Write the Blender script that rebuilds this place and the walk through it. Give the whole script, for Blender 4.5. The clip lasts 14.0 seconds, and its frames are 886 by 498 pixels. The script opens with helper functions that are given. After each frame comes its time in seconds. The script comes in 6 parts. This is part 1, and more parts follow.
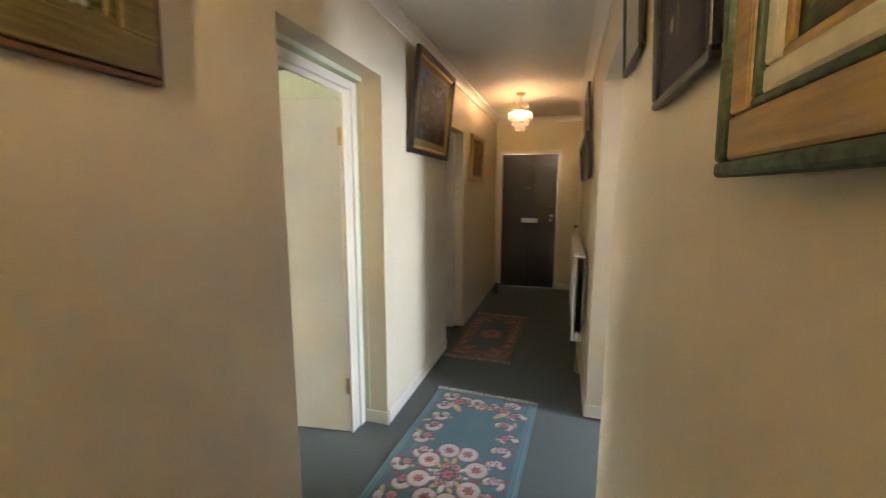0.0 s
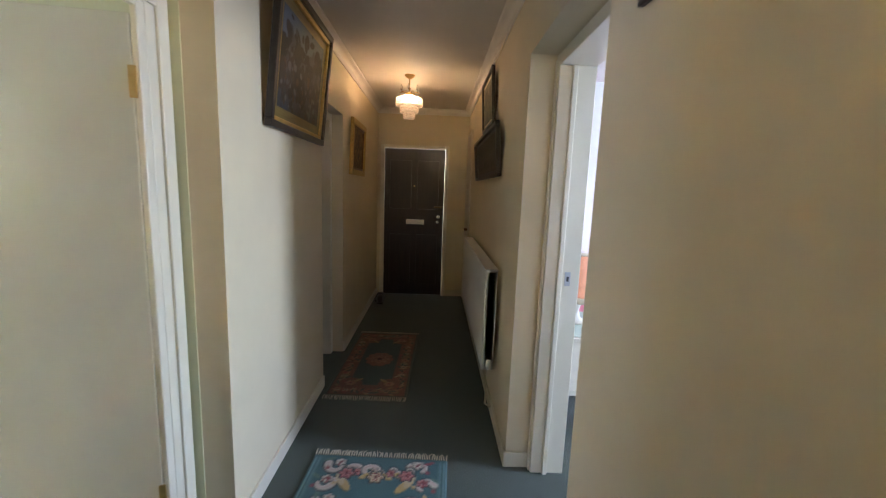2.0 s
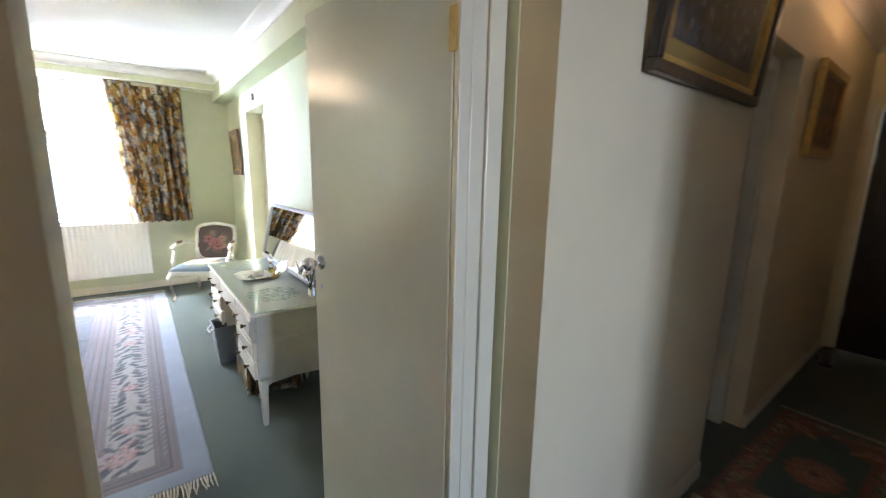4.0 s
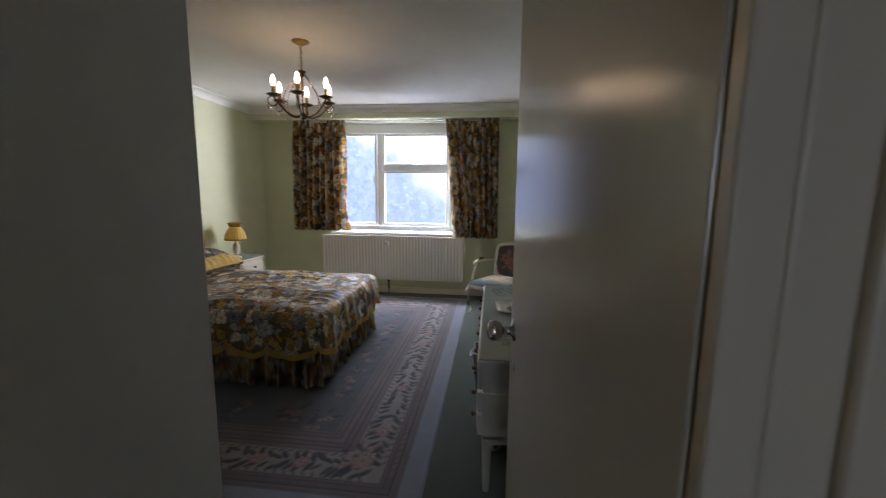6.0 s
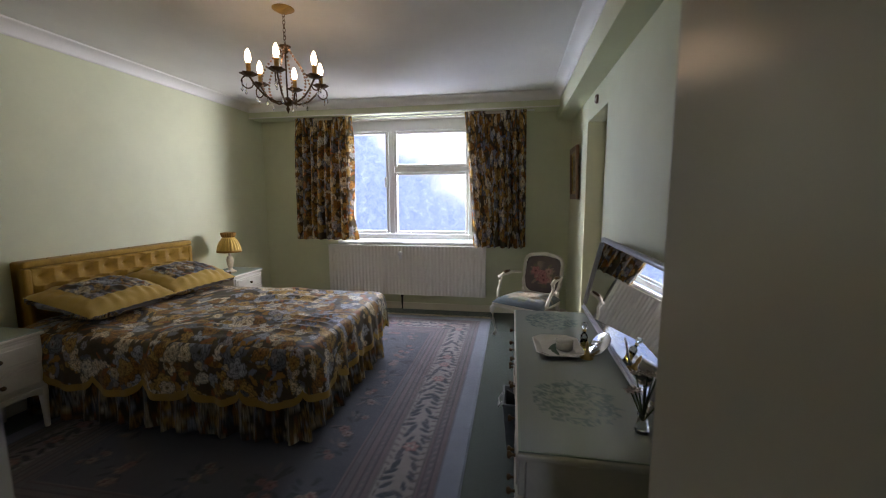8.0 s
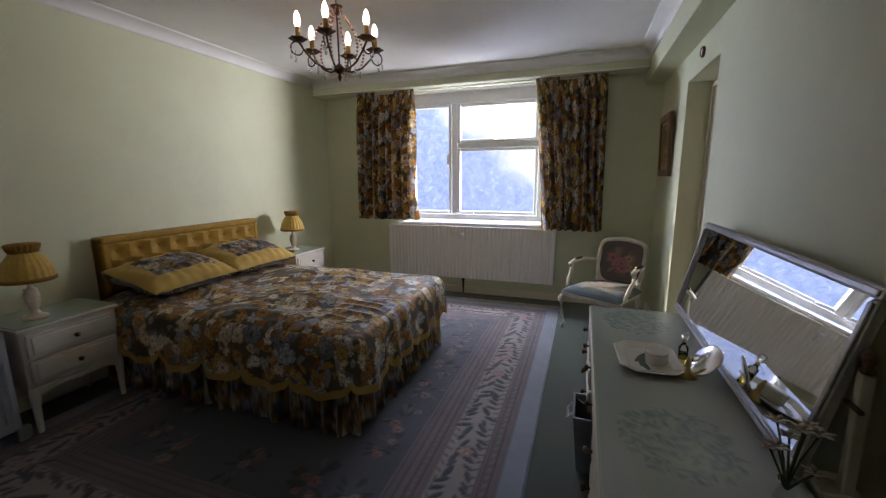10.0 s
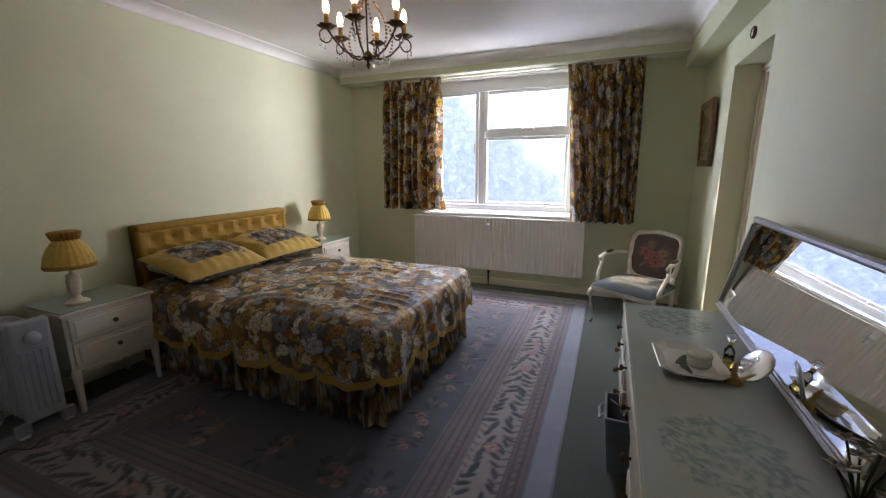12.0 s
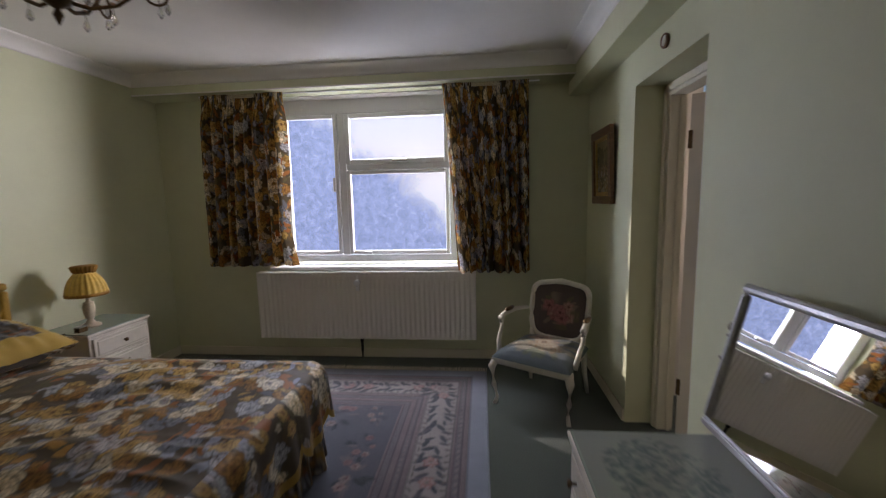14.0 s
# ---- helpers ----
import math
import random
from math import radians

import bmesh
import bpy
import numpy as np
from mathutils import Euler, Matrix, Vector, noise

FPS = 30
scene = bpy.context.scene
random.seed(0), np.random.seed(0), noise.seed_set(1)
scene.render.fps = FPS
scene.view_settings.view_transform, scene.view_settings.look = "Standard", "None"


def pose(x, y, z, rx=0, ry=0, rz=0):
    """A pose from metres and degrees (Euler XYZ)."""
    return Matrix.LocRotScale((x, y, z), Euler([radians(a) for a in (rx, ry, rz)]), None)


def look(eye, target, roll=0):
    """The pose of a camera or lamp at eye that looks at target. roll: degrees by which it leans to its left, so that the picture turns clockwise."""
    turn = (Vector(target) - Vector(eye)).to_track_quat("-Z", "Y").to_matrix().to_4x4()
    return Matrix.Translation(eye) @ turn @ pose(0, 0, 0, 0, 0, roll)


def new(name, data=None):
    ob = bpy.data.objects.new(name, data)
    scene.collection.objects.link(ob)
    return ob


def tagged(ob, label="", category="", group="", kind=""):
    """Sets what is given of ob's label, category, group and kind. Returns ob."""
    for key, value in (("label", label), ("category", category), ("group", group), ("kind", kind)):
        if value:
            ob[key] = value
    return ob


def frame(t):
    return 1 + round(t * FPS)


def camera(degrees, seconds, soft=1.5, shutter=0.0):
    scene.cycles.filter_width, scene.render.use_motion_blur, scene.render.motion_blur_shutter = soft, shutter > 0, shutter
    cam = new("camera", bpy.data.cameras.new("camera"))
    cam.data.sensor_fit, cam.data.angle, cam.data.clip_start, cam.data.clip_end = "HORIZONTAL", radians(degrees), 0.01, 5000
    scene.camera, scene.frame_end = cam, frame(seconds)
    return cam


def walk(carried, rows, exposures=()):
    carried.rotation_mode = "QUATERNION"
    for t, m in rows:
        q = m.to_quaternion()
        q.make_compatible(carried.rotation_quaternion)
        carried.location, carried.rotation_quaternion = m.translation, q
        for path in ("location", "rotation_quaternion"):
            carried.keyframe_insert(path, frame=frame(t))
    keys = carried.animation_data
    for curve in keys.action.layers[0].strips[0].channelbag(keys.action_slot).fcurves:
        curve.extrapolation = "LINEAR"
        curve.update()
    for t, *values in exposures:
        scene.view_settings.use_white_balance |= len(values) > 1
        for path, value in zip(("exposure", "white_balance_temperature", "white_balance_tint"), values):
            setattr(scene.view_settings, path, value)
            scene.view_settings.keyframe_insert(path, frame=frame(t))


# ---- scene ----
cam = camera(96.0, 14.0, soft=1.1, shutter=0.5)
PATH = [
    (0, (0.486, 0.199, 1.486), (-0.09, 2.091, 1.192), 0.1),
    (0.5, (0.397, 0.282, 1.492), (0.161, 2.242, 1.173), 0.6),
    (1, (0.299, 0.466, 1.497), (0.225, 2.44, 1.185), 0.1),
    (1.5, (0.268, 0.642, 1.487), (0.264, 2.622, 1.202), 0.6),
    (2, (0.249, 0.855, 1.472), (0.296, 2.833, 1.181), 2.1),
    (2.3, (0.233, 1.006, 1.455), (0.148, 2.986, 1.191), 1.6),
    (2.5, (0.186, 1.089, 1.468), (-0.007, 3.059, 1.181), 1.6),
    (3, (0.118, 1.282, 1.468), (-0.618, 3.11, 1.13), -0.1),
    (3.3, (0.151, 1.413, 1.446), (-0.979, 3.033, 1.133), -0.2),
    (3.5, (0.109, 1.455, 1.452), (-1.207, 2.923, 1.116), 0.5),
    (4, (0.066, 1.578, 1.44), (-1.493, 2.778, 1.078), 1.1),
    (4.2, (0.016, 1.647, 1.438), (-1.603, 2.767, 1.086), 1.5),
    (6.5, (-0.566, 2.072, 1.448), (-2.509, 1.691, 1.174), 0.3),
    (7, (-0.748, 2.031, 1.423), (-2.698, 1.682, 1.158), 0.5),
    (7.2, (-0.818, 2.002, 1.425), (-2.778, 1.694, 1.181), 0.4),
    (9.3, (-1.343, 1.954, 1.404), (-3.252, 1.446, 1.092), -0.9),
    (9.5, (-1.359, 1.938, 1.405), (-3.255, 1.392, 1.082), -0.6),
    (10, (-1.353, 1.936, 1.404), (-3.211, 1.286, 1.05), -0.4),
    (10.5, (-1.333, 1.921, 1.402), (-3.144, 1.167, 1.012), -0.5),
    (11, (-1.316, 1.895, 1.421), (-3.095, 1.065, 1.04), 0.0),
    (11.5, (-1.328, 1.896, 1.421), (-3.12, 1.088, 1.048), 0.2),
    (12, (-1.388, 1.891, 1.409), (-3.196, 1.138, 1.005), -0.3),
    (12.5, (-1.533, 1.872, 1.412), (-3.399, 1.258, 1.035), 0.9),
    (13, (-1.799, 1.781, 1.423), (-3.761, 1.492, 1.163), -0.6),
    (13.2, (-1.909, 1.763, 1.398), (-3.879, 1.552, 1.121), -0.4),
    (13.5, (-2.044, 1.734, 1.417), (-4.015, 1.558, 1.129), -1.6),
    (14, (-2.394, 1.725, 1.447), (-4.37, 1.531, 1.207), -1.3),
]
EXPOSURES = [(0, 3.85, 6400, 13), (0.6, 3.8, 6500, 14), (1.5, 3.5, 6100, 12), (2.5, 3.2, 5750, 12), (3.0, 3.2, 5700, 12), (3.5, 3.15, 5750, 12), (4.2, 2.45, 5900, 13), (6.3, 0.2, 6150, 18), (7.2, 0.2, 6150, 18),
             (9.3, 0.05, 6150, 21), (10.2, 0.05, 6150, 21), (11.0, 0.2, 6150, 21), (11.5, 0.4, 6200, 22), (12.4, 0.45, 6300, 22), (13.2, 0.05, 6400, 23), (14, -0.6, 6450, 23)]
walk(cam, [(t, look(eye, target, roll)) for t, eye, target, roll in PATH], EXPOSURES)

# ---- world and lights ----
SUN_AZ = (0.565, 0.825)          # the way the sunlight travels over the ground
SUN_EL = radians(23)
world = bpy.data.worlds.new("sky")
scene.world = world
world.use_nodes = True
wn = world.node_tree.nodes
sky = wn.new("ShaderNodeTexSky")
sky.sky_type = "NISHITA"
sky.sun_disc = False
sky.sun_elevation = SUN_EL
sky.sun_rotation = math.atan2(-SUN_AZ[0], -SUN_AZ[1])
world.node_tree.links.new(sky.outputs[0], wn["Background"].inputs[0])
wn["Background"].inputs[1].default_value = 0.15


def lamp(name, kind, energy, colour, m, **opts):
    data = bpy.data.lights.new(name, kind)
    data.energy, data.color = energy, colour
    if kind == "AREA":
        data.shape, data.size, data.size_y = "RECTANGLE", opts["size"], opts["size_y"]
    elif kind == "SUN":
        data.angle = opts["angle"]
    else:
        data.shadow_soft_size = opts["radius"]
    ob = new(name, data)
    ob.matrix_world = m
    return ob


sun_way = Vector((SUN_AZ[0], SUN_AZ[1], -math.tan(SUN_EL) * math.hypot(*SUN_AZ)))
lamp("sun", "SUN", 5.0, (1, 0.93, 0.82), look((-20, -30, 20), Vector((-20, -30, 20)) + sun_way), angle=radians(0.5))
# the sky's light in the bedroom window, from above and from either side of the opening
lamp("window_sky_light", "AREA", 430, (0.86, 0.92, 1.0), look((-6.95, 0.65, 3.1), (-4.6, 0.65, 0.9)), size=2.2, size_y=1.1)
lamp("window_sky_light", "AREA", 250, (0.97, 0.98, 1.0), look((-6.85, 2.35, 1.35), (-4.2, -0.7, 1.55)), size=1.1, size_y=1.7)
lamp("window_sky_light", "AREA", 220, (0.72, 0.83, 1.0), look((-6.75, -1.05, 1.4), (-4.0, 2.4, 1.5)), size=0.9, size_y=1.7)
# unseen lamp, added in the side room to brighten its open door leaf
lamp("side_room_fill_light", "AREA", 14, (1.0, 0.93, 0.92), look((-5.45, 3.65, 1.6), (-4.3, 3.3, 1.2)), size=0.85, size_y=1.2)
lamp("second_room_window_light", "AREA", 12, (0.72, 0.8, 1.0), look((3.9, 2.25, 1.6), (0.8, 2.9, 1.15)), size=0.5, size_y=1.2)
HALL_LAMP = (-0.025, 4.77)
lamp("hall_lamp_glow", "POINT", 1.9, (1, 0.60, 0.30), pose(HALL_LAMP[0], HALL_LAMP[1], 2.31), radius=0.03)
lamp("rear_hall_lamp_glow", "POINT", 25, (1, 0.74, 0.42), pose(0.07, -0.75, 2.26), radius=0.06)

# ---- materials ----


class Nodes:
    """A short way to write node materials."""

    def __init__(self, name):
        self.mat = bpy.data.materials.new(name)
        self.mat.use_nodes = True
        self.tree = self.mat.node_tree
        self.bsdf = self.tree.nodes["Principled BSDF"]
        self.out = self.tree.nodes["Material Output"]

    def node(self, kind, ins=None):
        n = self.tree.nodes.new(kind)
        for k, v in (ins or {}).items():
            self.put(n.inputs[k], v)
        return n

    def put(self, socket, v):
        if isinstance(v, bpy.types.NodeSocket):
            self.tree.links.new(v, socket)
        else:
            socket.default_value = v

    def coords(self, scale=(1, 1, 1)):
        tc = self.node("ShaderNodeTexCoord")
        mp = self.node("ShaderNodeMapping", {"Vector": tc.outputs["Object"], "Scale": scale})
        return mp.outputs[0]

    def noise(self, scale, detail=4, rough=0.6, vec=None, distort=0.0):
        ins = {"Scale": scale, "Detail": detail, "Roughness": rough, "Distortion": distort}
        ins["Vector"] = vec if vec else self.coords()
        return self.node("ShaderNodeTexNoise", ins).outputs[0]

    def ramp(self, fac, stops):
        n = self.node("ShaderNodeValToRGB", {"Fac": fac})
        els = n.color_ramp.elements
        while len(els) < len(stops):
            els.new(0.5)
        for e, (p, c) in zip(els, stops):
            e.position, e.color = p, (*c, 1)
        return n.outputs[0]

    def mix(self, fac, a, b, blend="MIX"):
        n = self.node("ShaderNodeMix")
        n.data_type, n.blend_type = "RGBA", blend
        for sock, v in ((n.inputs[0], fac), (n.inputs[6], a), (n.inputs[7], b)):
            self.put(sock, (*v, 1) if isinstance(v, tuple) and len(v) == 3 else v)
        return n.outputs[2]

    def bump(self, height, strength=0.3, dist=0.002):
        n = self.node("ShaderNodeBump", {"Height": height, "Strength": strength, "Distance": dist})
        self.put(self.bsdf.inputs["Normal"], n.outputs[0])

    def set(self, **kw):
        names = {"color": "Base Color", "rough": "Roughness", "metal": "Metallic", "spec": "Specular IOR Level",
                 "coat": "Coat Weight", "sheen": "Sheen Weight", "trans": "Transmission Weight", "ior": "IOR",
                 "emit": "Emission Color", "power": "Emission Strength", "alpha": "Alpha", "sss": "Subsurface Weight"}
        for k, v in kw.items():
            self.put(self.bsdf.inputs[names[k]], (*v, 1) if isinstance(v, tuple) and len(v) == 3 else v)
        return self


def tone(c, k):
    return tuple(min(1.0, x * k) for x in c)


def painted(name, c, rough=0.55, spread=0.06, grain=140, relief=0.12, blotch=1.3):
    """Painted plaster or wood: faint blotches, a fine roller texture."""
    n = Nodes(name)
    big = n.noise(blotch, 5, 0.65)
    col = n.ramp(big, [(0.3, tone(c, 1 - spread)), (0.7, tone(c, 1 + spread))])
    fine = n.noise(grain, 3, 0.6)
    n.set(color=col, rough=n.node("ShaderNodeMapRange", {"Value": n.noise(6, 4), "To Min": rough - 0.08, "To Max": rough + 0.08}).outputs[0])
    n.bump(fine, relief, 0.0015)
    return n.mat


def carpet(name, c):
    n = Nodes(name)
    fine = n.noise(420, 3, 0.8)
    big = n.noise(2.2, 5, 0.7)
    a = n.ramp(fine, [(0.25, tone(c, 0.6)), (0.75, tone(c, 1.4))])
    n.set(color=n.mix(n.ramp(big, [(0.35, (0.2,) * 3), (0.7, (0.75,) * 3)]), a, tone(c, 0.75), "MIX"), rough=0.95, sheen=0.25, spec=0.1)
    n.bump(fine, 0.9, 0.004)
    return n.mat


def wood(name, c, rough=0.4, axis=2, coat=0.0):
    n = Nodes(name)
    sc = [9.0, 9.0, 9.0]
    sc[axis] = 0.7
    v = n.coords(tuple(sc))
    g = n.noise(4, 8, 0.65, v, 1.2)
    n.set(color=n.ramp(g, [(0.3, tone(c, 0.55)), (0.55, c), (0.75, tone(c, 1.35))]), rough=rough, coat=coat)
    n.bump(n.noise(16, 6, 0.7, v), 0.15, 0.001)
    return n.mat


def plain(name, c, rough=0.5, metal=0.0, spread=0.1, scale=25, **kw):
    n = Nodes(name)
    n.set(color=n.ramp(n.noise(scale, 5, 0.65), [(0.3, tone(c, 1 - spread)), (0.7, tone(c, 1 + spread))]), rough=rough, metal=metal, **kw)
    return n.mat


def dyed(name, rough=0.85, sheen=0.2, weave=500, relief=0.35, fade=0.15, spec=0.2, coat=0.0):
    """Cloth, pile or paint whose pattern is woven or brushed in as colours of the mesh."""
    n = Nodes(name)
    vc = n.node("ShaderNodeVertexColor")
    vc.layer_name = "dye"
    col = vc.outputs[0]
    fine = n.noise(weave, 2, 0.7)
    worn = n.ramp(n.noise(3, 5, 0.7), [(0.3, (1 - fade,) * 3), (0.7, (1 + 0 * fade,) * 3)])
    col = n.mix(1.0, col, worn, "MULTIPLY")
    col = n.mix(1.0, col, n.ramp(fine, [(0.2, (0.78,) * 3), (0.8, (1.0,) * 3)]), "MULTIPLY")
    n.set(color=col, rough=rough, sheen=sheen, spec=spec, coat=coat)
    n.bump(fine, relief, 0.002)
    return n.mat


def bulb_mat(name, c, power):
    n = Nodes(name)
    n.set(color=(0.9, 0.88, 0.8), emit=c, power=power, rough=0.3)
    return n.mat


M_HALL = painted("hall_wall_paint", (0.70, 0.61, 0.43), 0.6)
M_GREEN = painted("pale_green_wall_paint", (0.63, 0.64, 0.43), 0.6)
M_CEIL = painted("white_ceiling_paint", (0.80, 0.78, 0.74), 0.7)
M_ROOM2 = painted("bluish_white_wall_paint", (0.78, 0.79, 0.84), 0.6)
M_TRIM = painted("cream_gloss_paint", (0.74, 0.69, 0.55), 0.32, 0.05, 60, 0.06)
M_DOOR = painted("cream_door_paint", (0.72, 0.68, 0.54), 0.19, 0.05, 35, 0.04)
M_WHITE = painted("white_enamel", (0.80, 0.78, 0.72), 0.32, 0.03, 80, 0.04)
M_IVORY = painted("ivory_furniture_paint", (0.66, 0.62, 0.53), 0.35, 0.08, 50, 0.08, 9)
M_UPVC = painted("white_plastic", (0.85, 0.86, 0.87), 0.25, 0.02, 60, 0.02)
M_CARPET = carpet("green_grey_carpet", (0.074, 0.092, 0.074))
M_DARKDOOR = wood("dark_stained_wood", (0.030, 0.014, 0.009), 0.35, 2, 0.1)
M_BLACK = wood("black_frame_wood", (0.018, 0.014, 0.012), 0.35, 1)
M_BROWN = wood("brown_frame_wood", (0.16, 0.07, 0.025), 0.4, 1)
M_OLIVE = wood("olive_gilt_wood", (0.17, 0.125, 0.035), 0.42, 1)
M_GOLD = plain("old_gilt", (0.50, 0.33, 0.10), 0.42, 0.6, 0.25, 60)
M_GILTPAINT = wood("ochre_gilt_panel", (0.42, 0.25, 0.05), 0.45, 1)
M_VERDI = plain("green_patina", (0.07, 0.10, 0.045), 0.6, 0.2, 0.5, 70)
M_CHROME = plain("chrome", (0.75, 0.75, 0.76), 0.16, 1.0, 0.05)
M_BRASS = plain("brass", (0.55, 0.38, 0.15), 0.3, 1.0, 0.15)
M_BRONZE = plain("dark_bronze", (0.12, 0.075, 0.035), 0.42, 0.8, 0.35, 80)
M_STEEL = plain("dull_steel", (0.45, 0.45, 0.46), 0.35, 1.0, 0.1)
M_CREAMCARD = plain("cream_card", (0.70, 0.62, 0.42), 0.8)
_n = Nodes("gold_velvet_pile")
_n.set(color=_n.ramp(_n.noise(14, 5, 0.7), [(0.3, (0.25, 0.135, 0.002)), (0.7, (0.37, 0.21, 0.004))]), rough=0.7, sheen=0.1)
_n.bump(_n.noise(300, 2), 0.3, 0.002)
M_VELVET = _n.mat
M_YELLOW = plain("yellow_satin", (0.62, 0.42, 0.10), 0.45, 0, 0.15, 30, sheen=0.3)
M_FRINGE = plain("cream_cotton_fringe", (0.50, 0.44, 0.33), 0.95, 0, 0.25, 90)
M_SHADE = plain("yellow_pleated_silk", (0.66, 0.43, 0.07), 0.6, 0, 0.15, 40, sheen=0.3)
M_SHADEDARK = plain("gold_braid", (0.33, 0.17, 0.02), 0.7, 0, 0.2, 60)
M_ALABASTER = plain("cream_alabaster", (0.66, 0.57, 0.42), 0.3, 0, 0.2, 30)
M_PEACH = plain("coral_lampshade", (0.75, 0.34, 0.20), 0.7, 0, 0.1, 30)
M_CRIMSON = plain("crimson_bedspread", (0.42, 0.02, 0.07), 0.8, 0, 0.25, 5, sheen=0.3)
M_GREY = plain("dark_grey_plastic", (0.07, 0.075, 0.08), 0.5)
M_HEATER = painted("grey_white_enamel", (0.33, 0.35, 0.38), 0.4, 0.04, 60, 0.04)
M_DARKMETAL = plain("dark_metal", (0.03, 0.03, 0.03), 0.45, 0.6)
M_AMBER = plain("amber_glass", (0.35, 0.17, 0.04), 0.1, 0, 0.1)
M_GREEN_LEAF = plain("green_leaf", (0.05, 0.08, 0.03), 0.6, 0, 0.3)
M_PETAL = plain("cream_silk_petal", (0.6, 0.52, 0.42), 0.7, 0, 0.2)
M_PORCELAIN = plain("white_porcelain", (0.70, 0.66, 0.58), 0.15, 0, 0.06, 12)
M_PINKWALL = painted("pale_pink_white_paint", (0.74, 0.68, 0.60), 0.5)
M_BULB = bulb_mat("glowing_candle_bulb", (1, 0.70, 0.40), 19)
M_HALLBULB = bulb_mat("glowing_hall_bulb", (1, 0.66, 0.34), 0.8)
M_DYE = dyed("printed_cotton", 0.8, 0.2, 420, 0.3)
M_GLAZED = dyed("glazed_chintz", 0.62, 0.08, 420, 0.3, 0.08, 0.30)
M_PILE = dyed("carved_wool_pile", 0.95, 0.3, 300, 0.7, 0.25, 0.1)
M_OIL = dyed("varnished_painting", 0.5, 0.0, 120, 0.25, 0.1, 0.25)
M_TAPESTRY = dyed("tapestry_cloth", 0.9, 0.2, 500, 0.5, 0.2)

_n = Nodes("mirror_silver")
_n.set(color=(0.9, 0.91, 0.91), metal=1.0, rough=0.015)
M_MIRROR = _n.mat
_n = Nodes("clear_glass")
_n.set(color=(0.97, 0.99, 0.98), trans=1.0, rough=0.0, ior=1.45)
M_GLASS = _n.mat
_n = Nodes("yellow_scent")
_n.set(color=(0.95, 0.75, 0.2), trans=1.0, rough=0.0, ior=1.36)
M_SCENT = _n.mat
_n = Nodes("lit_crystal")
_n.set(color=(1.0, 0.93, 0.85), trans=0.8, rough=0.25, ior=1.5, emit=(1, 0.62, 0.32), power=0.012)
M_CRYSTAL = _n.mat
_n = Nodes("amber_crystal_bead")
_n.set(color=(0.85, 0.55, 0.36), trans=0.45, rough=0.12, ior=1.5)
M_BEAD = _n.mat
_n = Nodes("crystal_drop")
_n.set(color=(0.98, 0.98, 0.98), trans=0.9, rough=0.02, ior=1.55)
M_DROP = _n.mat
# window glass: clear, with a film of dirt and dried streaks
_n = Nodes("streaked_window_glass")
_t = _n.node("ShaderNodeBsdfTransparent")
_d = _n.node("ShaderNodeBsdfTranslucent", {"Color": (0.75, 0.86, 1.0, 1)})
_g = _n.node("ShaderNodeBsdfGlossy", {"Roughness": 0.05})
_f = _n.ramp(_n.noise(5, 6, 0.7, _n.coords((1, 9, 0.8))), [(0.3, (0.004,) * 3), (0.75, (0.016,) * 3)])
_m1 = _n.node("ShaderNodeMixShader", {0: _f, 1: _t.outputs[0], 2: _d.outputs[0]})
_fr = _n.node("ShaderNodeFresnel", {"IOR": 1.3})
_m2 = _n.node("ShaderNodeMixShader", {0: _fr.outputs[0], 1: _m1.outputs[0], 2: _g.outputs[0]})
_n.put(_n.out.inputs[0], _m2.outputs[0])
M_PANE = _n.mat
# glass sheet over the dressing table and bedside tables, with a faint lace print below
M_TOPGLASS = painted("green_tinted_glass_top", (0.40, 0.47, 0.40), 0.10, 0.05, 20, 0.01, 4)

# ---- mesh helpers ----


def box(bm, x0, y0, z0, x1, y1, z1, bevel=0.0, seg=2):
    vs = [bm.verts.new((x, y, z)) for z in (z0, z1) for y in (y0, y1) for x in (x0, x1)]
    fs = [bm.faces.new([vs[i] for i in f]) for f in ((0, 2, 3, 1), (4, 5, 7, 6), (0, 1, 5, 4), (2, 6, 7, 3), (0, 4, 6, 2), (1, 3, 7, 5))]
    if bevel:
        edges = list({e for f in fs for e in f.edges})
        bmesh.ops.bevel(bm, geom=edges, offset=bevel, segments=seg, affect="EDGES", profile=0.5)
    return bm


def boxed(*args, **kw):
    return box(bmesh.new(), *args, **kw)


def lathe(bm, profile, at=(0, 0, 0), seg=24, flute=0, depth=0.0):
    """Turn a profile of (radius, height) about an upright axis; flute: number of pleats."""
    rings = []
    for r, z in profile:
        ring = []
        for i in range(seg):
            a = 2 * math.pi * i / seg
            k = r * (1 + depth * math.cos(flute * a)) if flute else r
            ring.append(bm.verts.new((at[0] + k * math.cos(a), at[1] + k * math.sin(a), at[2] + z)))
        rings.append(ring)
    for a, b in zip(rings, rings[1:]):
        for i in range(seg):
            bm.faces.new((a[i], a[(i + 1) % seg], b[(i + 1) % seg], b[i]))
    if profile[0][0] > 1e-4:
        bm.faces.new(list(reversed(rings[0])))
    if profile[-1][0] > 1e-4:
        bm.faces.new(rings[-1])
    return bm


def lathed(*args, **kw):
    return lathe(bmesh.new(), *args, **kw)


